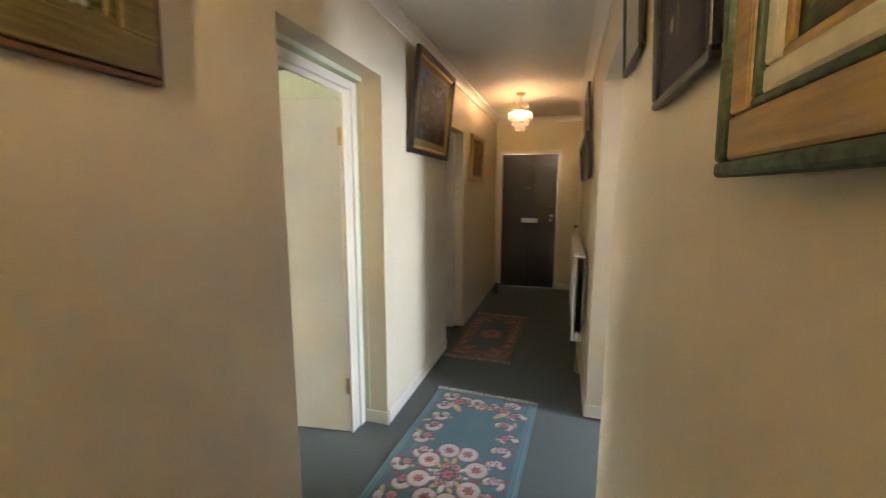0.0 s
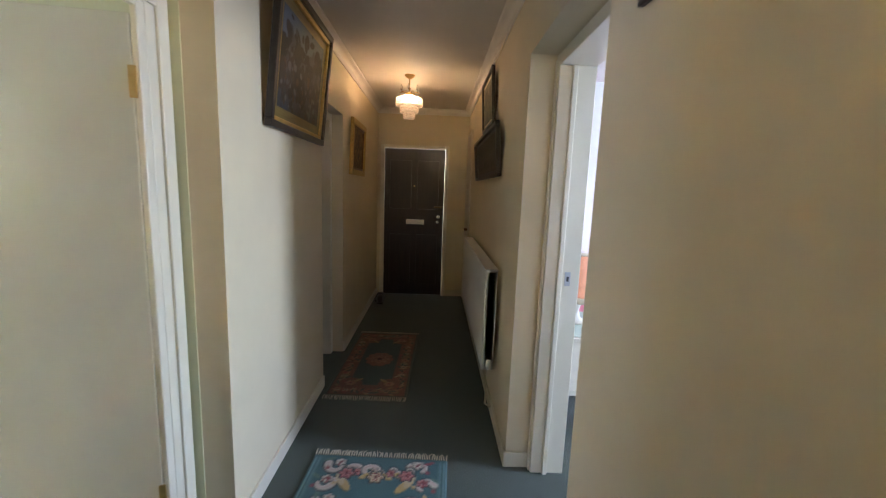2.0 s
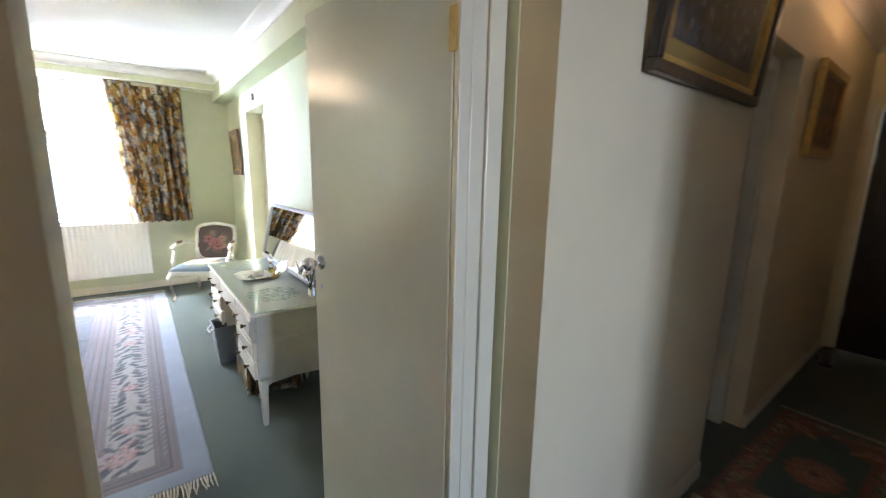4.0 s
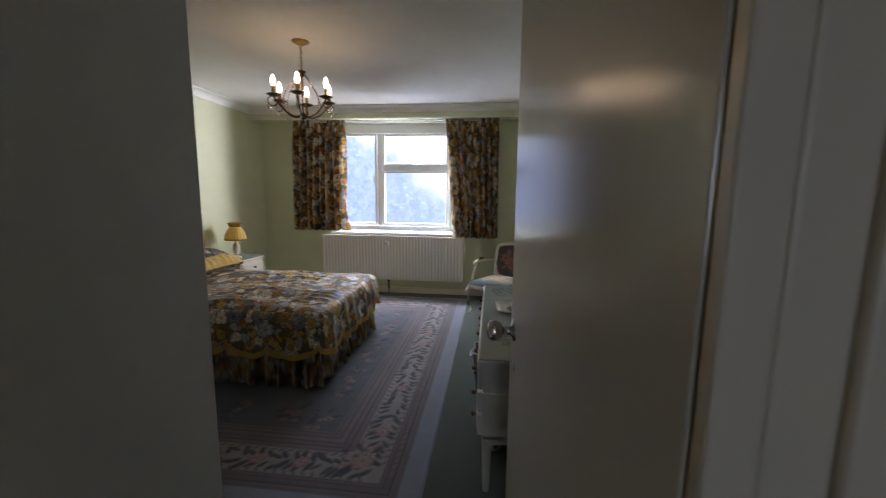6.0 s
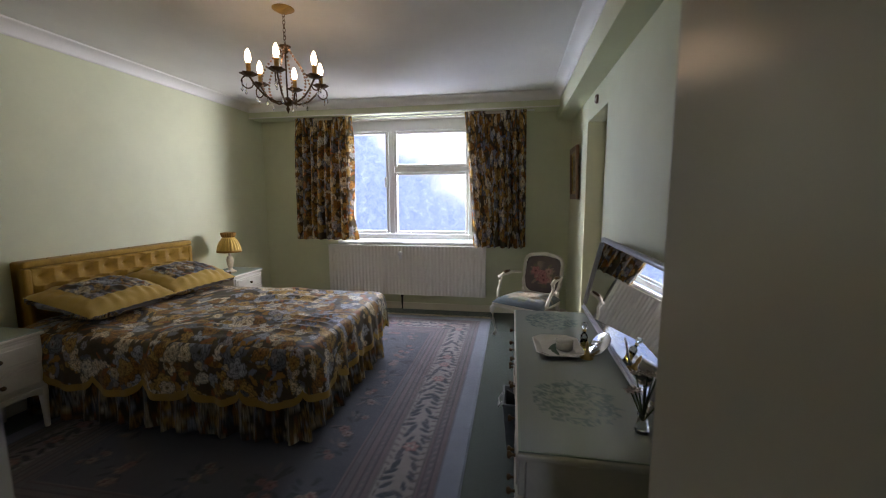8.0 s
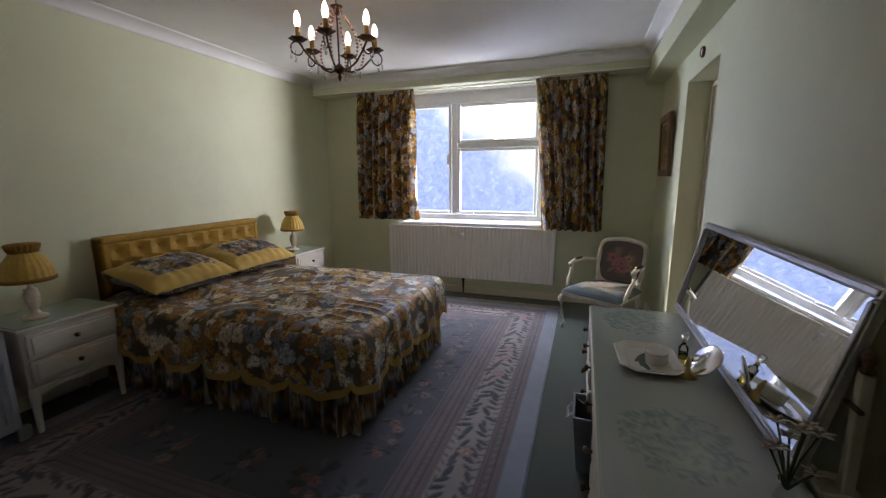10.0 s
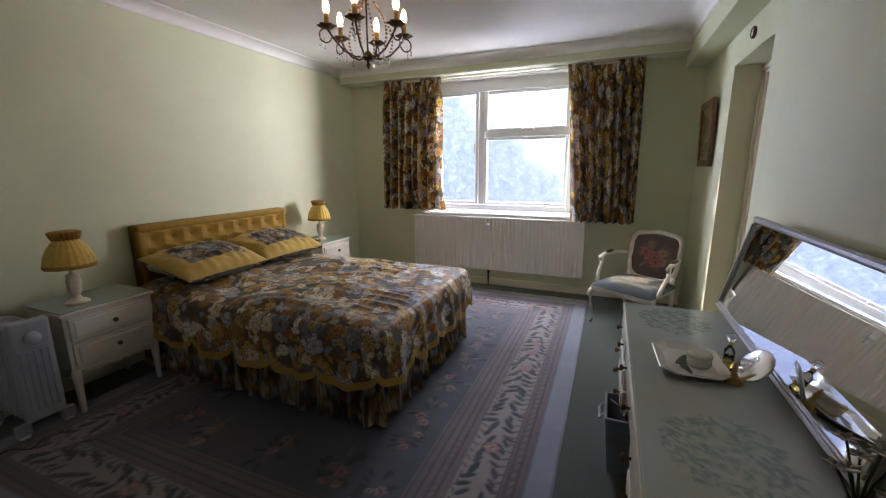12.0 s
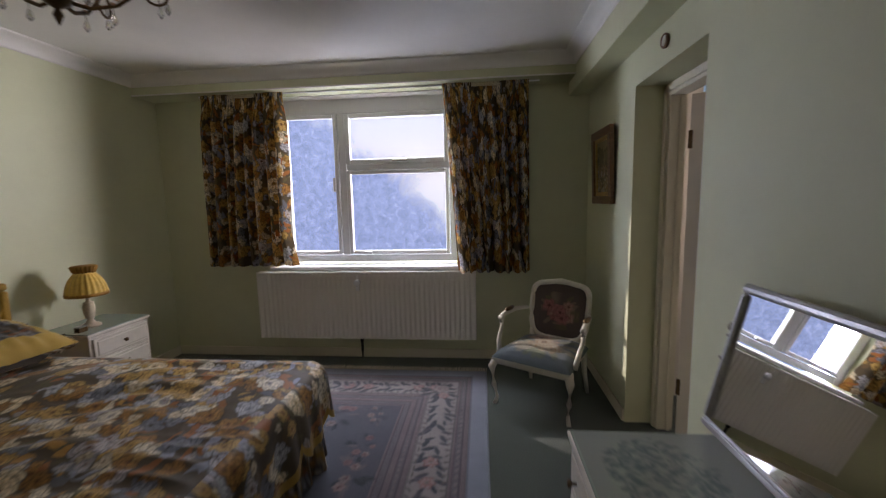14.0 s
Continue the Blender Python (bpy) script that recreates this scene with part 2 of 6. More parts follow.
def tube(bm, pts, radii, seg=8):
    """A round bar along points."""
    pts = [Vector(p) for p in pts]
    if not isinstance(radii, (list, tuple)):
        radii = [radii] * len(pts)
    rings = []
    for i, p in enumerate(pts):
        d = (pts[min(i + 1, len(pts) - 1)] - pts[max(i - 1, 0)]).normalized()
        u = d.cross(Vector((0, 0, 1)))
        u = u.normalized() if u.length > 0.05 else d.cross(Vector((1, 0, 0))).normalized()
        v = d.cross(u)
        rings.append([bm.verts.new(p + radii[i] * (math.cos(2 * math.pi * k / seg) * u + math.sin(2 * math.pi * k / seg) * v)) for k in range(seg)])
    for a, b in zip(rings, rings[1:]):
        for k in range(seg):
            bm.faces.new((a[k], b[k], b[(k + 1) % seg], a[(k + 1) % seg]))
    bm.faces.new(rings[0]), bm.faces.new(list(reversed(rings[-1])))
    return bm


def tubed(*args, **kw):
    return tube(bmesh.new(), *args, **kw)


def link_bm(name, bm, mat, smooth=False):
    bmesh.ops.recalc_face_normals(bm, faces=bm.faces)
    me = bpy.data.meshes.new(name)
    bm.to_mesh(me)
    bm.free()
    me.materials.append(mat)
    if smooth:
        me.polygons.foreach_set("use_smooth", [True] * len(me.polygons))
    return new(name, me)


def part(name, bm, mat, parent, label="", smooth=False):
    ob = link_bm(name, bm, mat, smooth)
    ob.parent = parent
    return tagged(ob, label)


def thing(name, label, category, m=None, group=""):
    ob = new(name)
    ob.empty_display_size = 0.1
    if m is not None:
        ob.matrix_world = m
    return tagged(ob, label, category, group)


def structure(name, bm, mat, label, category, smooth=False):
    return tagged(link_bm(name, bm, mat, smooth), label, category, kind="structure")


def sheet(name, P, dye, mat, parent=None, thick=0.0, closed=False, smooth=True):
    """A mesh from a grid of places P (rows x columns x 3), with dye colours (rows x columns x 3)."""
    n, m = P.shape[:2]
    idx = np.arange(n * m).reshape(n, m)
    if closed:
        idx = np.concatenate([idx, idx[:, :1]], 1)
    q = np.stack([idx[:-1, :-1], idx[:-1, 1:], idx[1:, 1:], idx[1:, :-1]], -1).reshape(-1, 4)
    me = bpy.data.meshes.new(name)
    me.vertices.add(n * m)
    me.vertices.foreach_set("co", P.reshape(-1).astype(np.float32))
    me.loops.add(len(q) * 4)
    me.loops.foreach_set("vertex_index", q.reshape(-1).astype(np.int32))
    me.polygons.add(len(q))
    me.polygons.foreach_set("loop_start", np.arange(0, len(q) * 4, 4, dtype=np.int32))
    me.polygons.foreach_set("use_smooth", [smooth] * len(q))
    me.update(calc_edges=True)
    if dye is not None:
        at = me.color_attributes.new("dye", "FLOAT_COLOR", "POINT")
        at.data.foreach_set("color", np.concatenate([dye.reshape(-1, 3), np.ones((n * m, 1))], 1).reshape(-1).astype(np.float32))
    me.materials.append(mat)
    ob = new(name, me)
    if thick:
        mod = ob.modifiers.new("thickness", "SOLIDIFY")
        mod.thickness, mod.offset = thick, -1
    if parent is not None:
        ob.parent = parent
    return ob


# ---- patterns: drawn into arrays of colour ----


class Canvas:
    """A cloth of w x h metres with dots per metre, drawn on in metres."""

    def __init__(self, w, h, dots, ground):
        self.nx, self.ny = int(round(w * dots)) + 1, int(round(h * dots)) + 1
        self.x, self.y = np.meshgrid(np.linspace(0, w, self.nx), np.linspace(0, h, self.ny))
        self.rgb = np.empty((self.ny, self.nx, 3))
        self.rgb[:] = ground
        self.w, self.h, self.dots = w, h, dots

    def win(self, cx, cy, r):
        a, b = max(0, int((cx - r) * self.dots)), min(self.nx, int((cx + r) * self.dots) + 2)
        c, d = max(0, int((cy - r) * self.dots)), min(self.ny, int((cy + r) * self.dots) + 2)
        return slice(c, d), slice(a, b)

    def blend(self, s, mask, colour):
        if self.rgb[s].size:
            m = np.clip(mask, 0, 1)[..., None]
            self.rgb[s] = self.rgb[s] * (1 - m) + np.array(colour) * m

    def rect(self, x0, y0, x1, y1, colour):
        s = (slice(None), slice(None))
        soft = self.dots
        self.blend(s, np.minimum(np.minimum(self.x - x0, x1 - self.x), np.minimum(self.y - y0, y1 - self.y)) * soft + 0.5, colour)

    def disc(self, cx, cy, r, colour, squash=1.0, turn=0.0):
        s = self.win(cx, cy, r * 1.1 * max(1, 1 / squash))
        dx, dy = self.x[s] - cx, self.y[s] - cy
        u, v = dx * math.cos(turn) + dy * math.sin(turn), -dx * math.sin(turn) + dy * math.cos(turn)
        self.blend(s, (r - np.hypot(u, v / squash)) * self.dots * 0.8 + 0.5, colour)

    def rose(self, cx, cy, r, outer, inner, petals=6, turn=0.0):
        s = self.win(cx, cy, r * 1.2)
        dx, dy = self.x[s] - cx, self.y[s] - cy
        d, a = np.hypot(dx, dy) / r, np.arctan2(dy, dx) + turn
        edge = 0.86 + 0.14 * np.cos(petals * a)
        self.blend(s, (edge - d) * r * self.dots + 0.5, tuple(0.55 * np.array(outer)))
        self.blend(s, (edge * 0.9 - d) * r * self.dots + 0.5, outer)
        whorl = np.sin(d * 17 + 2.2 * np.sin(petals * 0.5 * a) + a)
        self.blend(s, np.where(d < edge * 0.8, np.clip(whorl, 0, 1), 0), inner)
        self.blend(s, (0.22 - d) * r * self.dots + 0.5, tuple(0.5 * np.array(inner)))

    def leaf(self, cx, cy, length, turn, colour):
        self.disc(cx, cy, length / 2, colour, 0.36, turn)

    def spray(self, cx, cy, r, rng, roses, leaves, n=5):
        for k in range(n * 2):
            a = rng.uniform(0, 6.28)
            self.leaf(cx + r * 0.85 * math.cos(a), cy + r * 0.85 * math.sin(a), r * rng.uniform(0.5, 0.8), a, leaves[k % len(leaves)])
        for k in range(n):
            a, q = rng.uniform(0, 6.28), r * rng.uniform(0, 0.7)
            o, i = roses[rng.randrange(len(roses))]
            self.rose(cx + q * math.cos(a), cy + q * math.sin(a), r * rng.uniform(0.3, 0.5), o, i, rng.choice((5, 6, 7)), a)

    def sample(self, x, y):
        i = np.clip(np.mod(x, self.w) * self.dots, 0, self.nx - 1).astype(int)
        j = np.clip(np.mod(y, self.h) * self.dots, 0, self.ny - 1).astype(int)
        return self.rgb[j, i]


OCHRE, GOLDEN, CREAM, DUSTY, SLATE, RUST, OLIVE = ((0.27, 0.14, 0.028), (0.44, 0.285, 0.08), (0.62, 0.54, 0.38), (0.36, 0.36, 0.375), (0.16, 0.17, 0.205), (0.18, 0.065, 0.015), (0.06, 0.05, 0.02))


def floral_print():
    """The bedroom's chintz: crowded ochre, cream and blue-grey blooms on dark olive."""
    rng = random.Random(5)
    S = 1.5
    c = Canvas(S, S, 190, (0.05, 0.036, 0.018))

    def bloom(cx, cy, r, outer, inner, petals, turn):
        """Two rings of petals with pale rims and dark creases, round a dark eye; wraps round the repeat."""
        for ox in (-S, 0, S):
            for oy in (-S, 0, S):
                s = c.win(cx + ox, cy + oy, r * 1.25)
                dx, dy = c.x[s] - cx - ox, c.y[s] - cy - oy
                if not dx.size:
                    continue
                d, a = np.hypot(dx, dy) / r, np.arctan2(dy, dx) + turn
                warp = 0.10 * np.sin(3 * a + turn * 5) + 0.06 * np.sin(7 * a + turn)
                for reach, n, spin, shade in ((1.0, petals, 0.0, 0.72), (0.76, petals - 1, 0.7, 0.92), (0.50, petals - 2, 1.6, 1.08), (0.28, 3, 2.3, 0.8)):
                    lobe = np.abs(np.cos((a + spin) * n / 2))
                    rim = reach * (0.76 + 0.24 * lobe ** 0.5 + warp)
                    soft = r * c.dots
                    c.blend(s, (rim - d) * soft + 0.6, tuple(0.12 * np.array(outer)))
                    petal = np.clip((rim * 0.94 - d) * soft + 0.3, 0, 1) * np.clip(lobe * 2.2 + 0.1, 0.2, 1)
                    tint = np.clip(d / rim, 0, 1)[..., None] ** 2.2
                    col = shade * (np.array(inner) * (1 - tint) * 0.75 + np.array(outer) * tint * 1.3)
                    c.rgb[s] = c.rgb[s] * (1 - petal[..., None]) + col * petal[..., None]
                c.blend(s, (0.10 - d) * r * c.dots + 0.5, tuple(0.25 * np.array(inner)))

    for k in range(420):
        c.leaf(rng.uniform(0, S), rng.uniform(0, S), rng.uniform(0.05, 0.12), rng.uniform(0, 3.1), rng.choice([OLIVE, SLATE, RUST, OCHRE, (0.04, 0.03, 0.016), (0.07, 0.045, 0.018)]))
    pairs = [(OCHRE, RUST), (OCHRE, RUST), (OCHRE, RUST), (GOLDEN, RUST), (GOLDEN, RUST), (GOLDEN, OCHRE), (CREAM, OCHRE), (CREAM, GOLDEN), (DUSTY, SLATE), (DUSTY, SLATE), (SLATE, OLIVE), (CREAM, DUSTY), (DUSTY, RUST)]
    for k in range(360):
        o, i = rng.choice(pairs)
        bloom(rng.uniform(0, S), rng.uniform(0, S), rng.uniform(0.038, 0.066), o, i, rng.choice((6, 7, 8)), rng.uniform(0, 6))
        if k % 2:
            c.leaf(rng.uniform(0, S), rng.uniform(0, S), rng.uniform(0.05, 0.10), rng.uniform(0, 3.1), rng.choice([OLIVE, RUST, (0.04, 0.03, 0.018), (0.08, 0.08, 0.09)]))
    for k in range(150):
        bloom(rng.uniform(0, S), rng.uniform(0, S), rng.uniform(0.016, 0.032), rng.choice([CREAM, GOLDEN, DUSTY, OCHRE]), rng.choice([RUST, OCHRE]), 5, rng.uniform(0, 6))
    # the cloth is printed a little crooked
    i, j = np.meshgrid(np.arange(c.nx), np.arange(c.ny))
    di = 2.5 * np.sin(j * 0.06 + 1.7 * np.sin(i * 0.03)) + 1.2 * np.sin(j * 0.17 + i * 0.11)
    dj = 2.5 * np.sin(i * 0.055 + 1.9 * np.sin(j * 0.035)) + 1.2 * np.sin(i * 0.16 - j * 0.13)
    c.rgb = c.rgb[np.mod(j + dj.astype(int), c.ny), np.mod(i + di.astype(int), c.nx)]
    return c


CHINTZ = floral_print()

# ---- the structure ----
HL, HR = -0.54, 0.675            # hall walls
HZ, BZ = 2.52, 2.555             # ceilings
BL, BR, BW = -1.26, 2.63, -5.94  # bedroom: bed wall, dressing-table wall, window wall

structure("floor", boxed(-6.2, -1.5, -0.12, 4.2, 6.5, 0.0), M_CARPET, "dark green-grey fitted carpet through hall and bedroom", "carpet")
structure("ceiling_hall", boxed(-0.66, -1.5, HZ, 4.1, 6.5, 2.72), M_CEIL, "white painted plaster hall ceiling", "ceiling")
structure("ceiling_bedroom", boxed(-6.2, -1.5, BZ, -0.66, 4.6, 2.72), M_CEIL, "white painted plaster bedroom ceiling", "ceiling")

bm = bmesh.new()                 # hall side of the wall between hall and bedroom
for y0, y1, z0 in ((-1.4, 1.495, 0), (1.495, 2.36, 2.12), (2.36, 3.67, 0), (3.67, 4.30, 2.06), (4.30, 6.34, 0)):
    box(bm, -0.66, y0, z0, HL, y1, HZ)
structure("wall_hall_west", bm, M_HALL, "cream painted hall wall with deep door recesses", "wall")
bm = bmesh.new()                 # bedroom side
for y0, y1, z0 in ((-1.4, 1.41, 0), (1.41, 2.356, 2.092), (2.356, BR, 0)):
    box(bm, -0.745, y0, z0, -0.66, y1, BZ)
structure("wall_bedroom_east", bm, M_GREEN, "pale green bedroom wall round the door", "wall")
bm = bmesh.new()
for y0, y1, z0 in ((-1.4, 1.93, 0), (1.93, 2.83, 2.12), (2.83, 6.34, 0)):
    box(bm, HR, y0, z0, 0.965, y1, HZ)
structure("wall_hall_east", bm, M_HALL, "cream painted hall wall with pictures", "wall")
bm = bmesh.new()
for x0, x1, z0 in ((-0.66, -0.497, 0), (-0.497, 0.415, 2.05), (0.415, 0.965, 0)):
    box(bm, x0, 6.34, z0, x1, 6.5, HZ)
structure("wall_hall_north", bm, M_HALL, "cream end wall of the hall round the front door", "wall")
structure("wall_hall_south", boxed(-0.66, -1.5, 0, 0.965, -1.4, HZ), M_HALL, "plain cream end wall of the hall", "wall")
bm = boxed(-1.2, 3.5, 0, -1.1, 4.5, 2.72)
# unseen side pieces, added so that no sunlight leaks past the shut door
box(bm, -1.2, 3.4, 0, -0.66, 3.5, 2.72)
box(bm, -1.2, 4.5, 0, -0.66, 4.6, 2.72)
structure("recess_sun_block", bm, M_HALL, "unseen walls added behind the side door to stop sun leaking in", "wall")

structure("wall_bedroom_bed", boxed(-6.2, BL - 0.12, 0, -0.745, BL, BZ), M_GREEN, "pale green painted wall behind the bed", "wall")
bm = bmesh.new()
for x0, x1, z0 in ((-6.2, -4.92, 0), (-4.92, -4.16, 2.085), (-4.16, -0.745, 0)):
    box(bm, x0, BR, z0, x1, BR + 0.18, BZ)
structure("wall_bedroom_dressing", bm, M_GREEN, "pale green wall with a recessed doorway", "wall")
WY0, WY1, WZ0, WZ1 = -0.17, 1.50, 0.87, 2.40
bm = bmesh.new()
for y0, y1, z0, z1 in ((BL, WY0, 0, BZ), (WY1, BR, 0, BZ), (WY0, WY1, 0, WZ0), (WY0, WY1, WZ1, BZ)):
    box(bm, -6.2, y0, z0, BW, y1, z1)
structure("wall_bedroom_window", bm, M_GREEN, "pale green wall round the bedroom window", "wall")
bm = boxed(-1.55, BL, 0, -1.47, 1.16, BZ)
box(bm, -1.47, 1.08, 0, -0.745, 1.16, BZ)
structure("wall_cupboard", bm, M_ROOM2, "plain painted wall of the built-in cupboard", "wall")
# pelmet box over the window and the boxed-in beam
structure("window_bulkhead", boxed(BW, BL, 2.395, -5.695, 2.46, BZ, bevel=0.004), M_GREEN, "pale green boxed bulkhead above the curtains", "bulkhead")
structure("beam_casing", boxed(BW, 2.46, 2.29, -0.745, BR, BZ, bevel=0.004), M_GREEN, "pale green boxed-in ceiling beam", "beam")
structure("bulkhead_trim", boxed(-5.695, BL, 2.395, -5.683, 2.46, 2.407, bevel=0.003), M_WHITE, "thin white bead along the bulkhead", "trim")

# small room behind the bedroom's second doorway
bm = boxed(-5.3, 4.3, 0, -3.2, 4.4, BZ)
# the opening at y 3.2 to 4.1 is assumed, cut for the added lamp
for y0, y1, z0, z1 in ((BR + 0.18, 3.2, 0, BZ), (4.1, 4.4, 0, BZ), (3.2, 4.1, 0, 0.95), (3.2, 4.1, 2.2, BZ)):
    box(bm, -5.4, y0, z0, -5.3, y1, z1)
box(bm, -3.2, BR + 0.18, 0, -3.1, 4.4, BZ)
structure("wall_side_room", bm, M_PINKWALL, "off-white walls of the small side room", "wall")
# second bedroom across the hall
bm = boxed(0.965, 4.72, 0, 4.0, 4.82, HZ)
box(bm, 0.965, 0.4, 0, 4.0, 0.5, HZ)
structure("wall_second_room", bm, M_ROOM2, "bluish white walls of the second bedroom", "wall")
bm = bmesh.new()
for y0, y1, z0, z1 in ((0.4, 1.3, 0, HZ), (3.1, 4.82, 0, HZ), (1.3, 3.1, 0, 0.9), (1.3, 3.1, 2.2, HZ)):
    box(bm, 4.0, y0, z0, 4.1, y1, z1)
structure("wall_second_window", bm, M_ROOM2, "bluish white wall with a window opening", "wall")


def coving(name, pts, drop, reach, label):
    """A concave moulding in the corner of wall and ceiling; pts: corners with the side it grows to."""
    bm = bmesh.new()
    for (x0, y0, x1, y1, nx, ny, z) in pts:
        prof = [(0, -drop), (0.008, -drop), (0.012, -drop * 0.86)]
        for k in range(6):
            a = math.pi / 2 * (k + 0.5) / 6
            prof.append((reach * (1 - math.cos(a)) * 0.9 + 0.012, -drop * 0.86 + drop * 0.72 * math.sin(a)))
        prof += [(reach, -drop * 0.1), (reach, 0)]
        rows = [[bm.verts.new((x + nx * u, y + ny * u, z + v - 0.001)) for u, v in prof] for x, y in ((x0, y0), (x1, y1))]
        for k in range(len(prof) - 1):
            bm.faces.new((rows[0][k], rows[1][k], rows[1][k + 1], rows[0][k + 1]))
    return structure(name, bm, M_CEIL, label, "coving", True)


coving("coving_hall", [(HL, -1.4, HL, 6.34, 1, 0, HZ), (HR, -1.4, HR, 6.34, -1, 0, HZ), (HL, 6.34, HR, 6.34, 0, -1, HZ)], 0.07, 0.07, "white plaster coving round the hall ceiling")
coving("coving_bedroom", [(-5.695, BL, -1.55, BL, 0, 1, BZ), (-5.695, BL, -5.695, 2.46, 1, 0, BZ), (-5.695, 2.46, -0.745, 2.46, 0, -1, BZ)], 0.085, 0.10, "white plaster coving round the bedroom ceiling")


def skirting(name, runs, mat, label):
    bm = bmesh.new()
    for x0, y0, x1, y1 in runs:
        box(bm, x0, y0, 0.0, x1, y1, 0.085, bevel=0.004)
    return structure(name, bm, mat, label, "baseboard")


T = 0.014
skirting("baseboard_hall", [(HL, -1.4, HL + T, 1.485), (HL, 2.37, HL + T, 3.66), (HL, 4.31, HL + T, 6.33), (HR - T, -1.4, HR, 1.92), (HR - T, 2.84, HR, 6.33), (-0.688, 2.344, HL + T, 2.356), (HR - T, 2.83 - T, 0.80, 2.83), (0.42, 6.34 - T, HR - T, 6.34)], M_TRIM, "cream painted baseboard along the hall")
skirting("baseboard_bedroom", [(BW, BL + T, BW + T, BR - T), (BW, BR - T, -4.93, BR), (-4.15, BR - T, -0.75, BR), (BW, BL, -1.56, BL + T)], M_TRIM, "cream painted baseboard round the bedroom")

# ---- doorways and doors ----


def casing(name, rows, label):
    """Door lining and stepped architrave, from boxes."""
    bm = bmesh.new()
    for r in rows:
        box(bm, *r, bevel=0.004)
    return structure(name, bm, M_TRIM, label, "door frame")


# bedroom doorway: the frame stands at the back of the recess
casing("door_frame_bedroom", [(-0.745, 2.245, 0, -0.70, 2.352, 2.09), (-0.722, 2.207, 0, -0.70, 2.245, 2.03), (-0.70, 2.29, 0, -0.688, 2.345, 2.08),
                              (-0.745, 1.45, 2.03, -0.70, 2.245, 2.09), (-0.722, 1.47, 2.005, -0.70, 2.207, 2.03), (-0.70, 1.45, 2.035, -0.688, 2.29, 2.08),
                              (-0.75, 1.41, 0, -0.662, 1.45, 2.09), (-0.722, 1.45, 0, -0.70, 1.47, 2.03)], "cream gloss door frame set in a deep recess")


def knob_set(parent, y, z, side, x):
    p = part("handle", lathed([(0.026, 0.0), (0.028, 0.006), (0.012, 0.012), (0.010, 0.030), (0.020, 0.036), (0.026, 0.050), (0.025, 0.062), (0.016, 0.070), (0.0, 0.071)], seg=20), M_CHROME, parent, "chrome door knob", True)
    p.matrix_local = pose(x, y, z, -90 * side, 0, 0)
    return p


door = thing("door_bedroom", "cream painted flush bedroom door standing open", "door", pose(-0.728, 2.240, 0.008, 0, 0, 7.6))
tagged(door, kind="structure")
part("leaf", boxed(-0.725, -0.036, 0, 0, 0, 1.975, bevel=0.003), M_DOOR, door)
knob_set(door, -0.036, 1.10, -1, -0.665)
knob_set(door, 0.0, 1.10, 1, -0.665)
k = part("keyhole_plate", lathed([(0.013, 0), (0.014, 0.002), (0.004, 0.003), (0.0, 0.003)], seg=14), M_STEEL, door, "small steel keyhole plate", True)
k.matrix_local = pose(-0.672, -0.036, 1.005, 90, 0, 0)
for z in (0.25, 1.72):
    part("hinge", boxed(-0.012, -0.04, z, 0.012, -0.030, z + 0.10, bevel=0.002), M_BRASS, door, "aged brass hinge")

# side door in the hall, shut, at the back of its recess
casing("door_frame_side", [(-0.70, 4.235, 0, -0.63, 4.30, 2.06), (-0.70, 3.67, 0, -0.63, 3.735, 2.06), (-0.70, 3.735, 1.995, -0.63, 4.235, 2.06)], "cream door frame of the side door")
d = thing("door_side", "shut cream painted side door in the hall", "door", pose(-0.70, 3.985, 0.006))
tagged(d, kind="structure")
part("leaf", boxed(-0.04, -0.247, 0, 0.0, 0.247, 1.985, bevel=0.003), M_PINKWALL, d)

# doorway of the second bedroom
casing("door_frame_second", [(0.80, 2.775, 0, 0.975, 2.83, 2.115), (0.86, 2.76, 0, 0.885, 2.775, 2.06), (0.792, 2.79, 0, 0.80, 2.825, 2.09), (0.80, 1.93, 2.06, 0.975, 2.775, 2.115), (0.80, 1.93, 0, 0.975, 1.975, 2.06)], "white door frame of the second bedroom")
strike = thing("strike_plate", "steel lock strike plate on the white door jamb", "strike plate", pose(0.915, 2.7745, 1.06))
part("plate", boxed(-0.014, -0.002, -0.035, 0.014, 0.0005, 0.035, bevel=0.001), M_STEEL, strike)
part("latch_hole", boxed(-0.006, -0.003, -0.012, 0.006, -0.002, 0.012), M_DARKMETAL, strike, "dark latch hole")

# front door
casing("door_frame_front", [(-0.497, 6.315, 0, -0.447, 6.40, 2.05), (0.367, 6.315, 0, 0.415, 6.40, 2.05), (-0.447, 6.315, 2.008, 0.367, 6.40, 2.05)], "cream painted frame of the front door")
fd = thing("front_door", "dark stained wooden front door, shut, with letter plate", "door", pose(-0.04, 6.36, 0.005))
tagged(fd, kind="structure")
part("leaf", boxed(-0.405, 0.0, 0, 0.405, 0.045, 2.0, bevel=0.004), M_DARKDOOR, fd)
for z0, z1 in ((0.15, 0.85), (1.2, 1.85)):
    for x0 in (-0.33, 0.04):
        part("panel_moulding", boxed(x0, -0.007, z0, x0 + 0.29, 0.001, z1, bevel=0.006), M_DARKDOOR, fd)
part("letter_plate", boxed(-0.105, -0.012, 0.985, 0.145, 0.0, 1.06, bevel=0.006), M_CHROME, fd, "chrome letter plate")
l = part("lock", lathed([(0.028, 0), (0.028, 0.02), (0.018, 0.03), (0, 0.031)], seg=18), M_CHROME, fd, "chrome cylinder lock", True)
l.matrix_local = pose(0.335, 0, 1.10, 90)
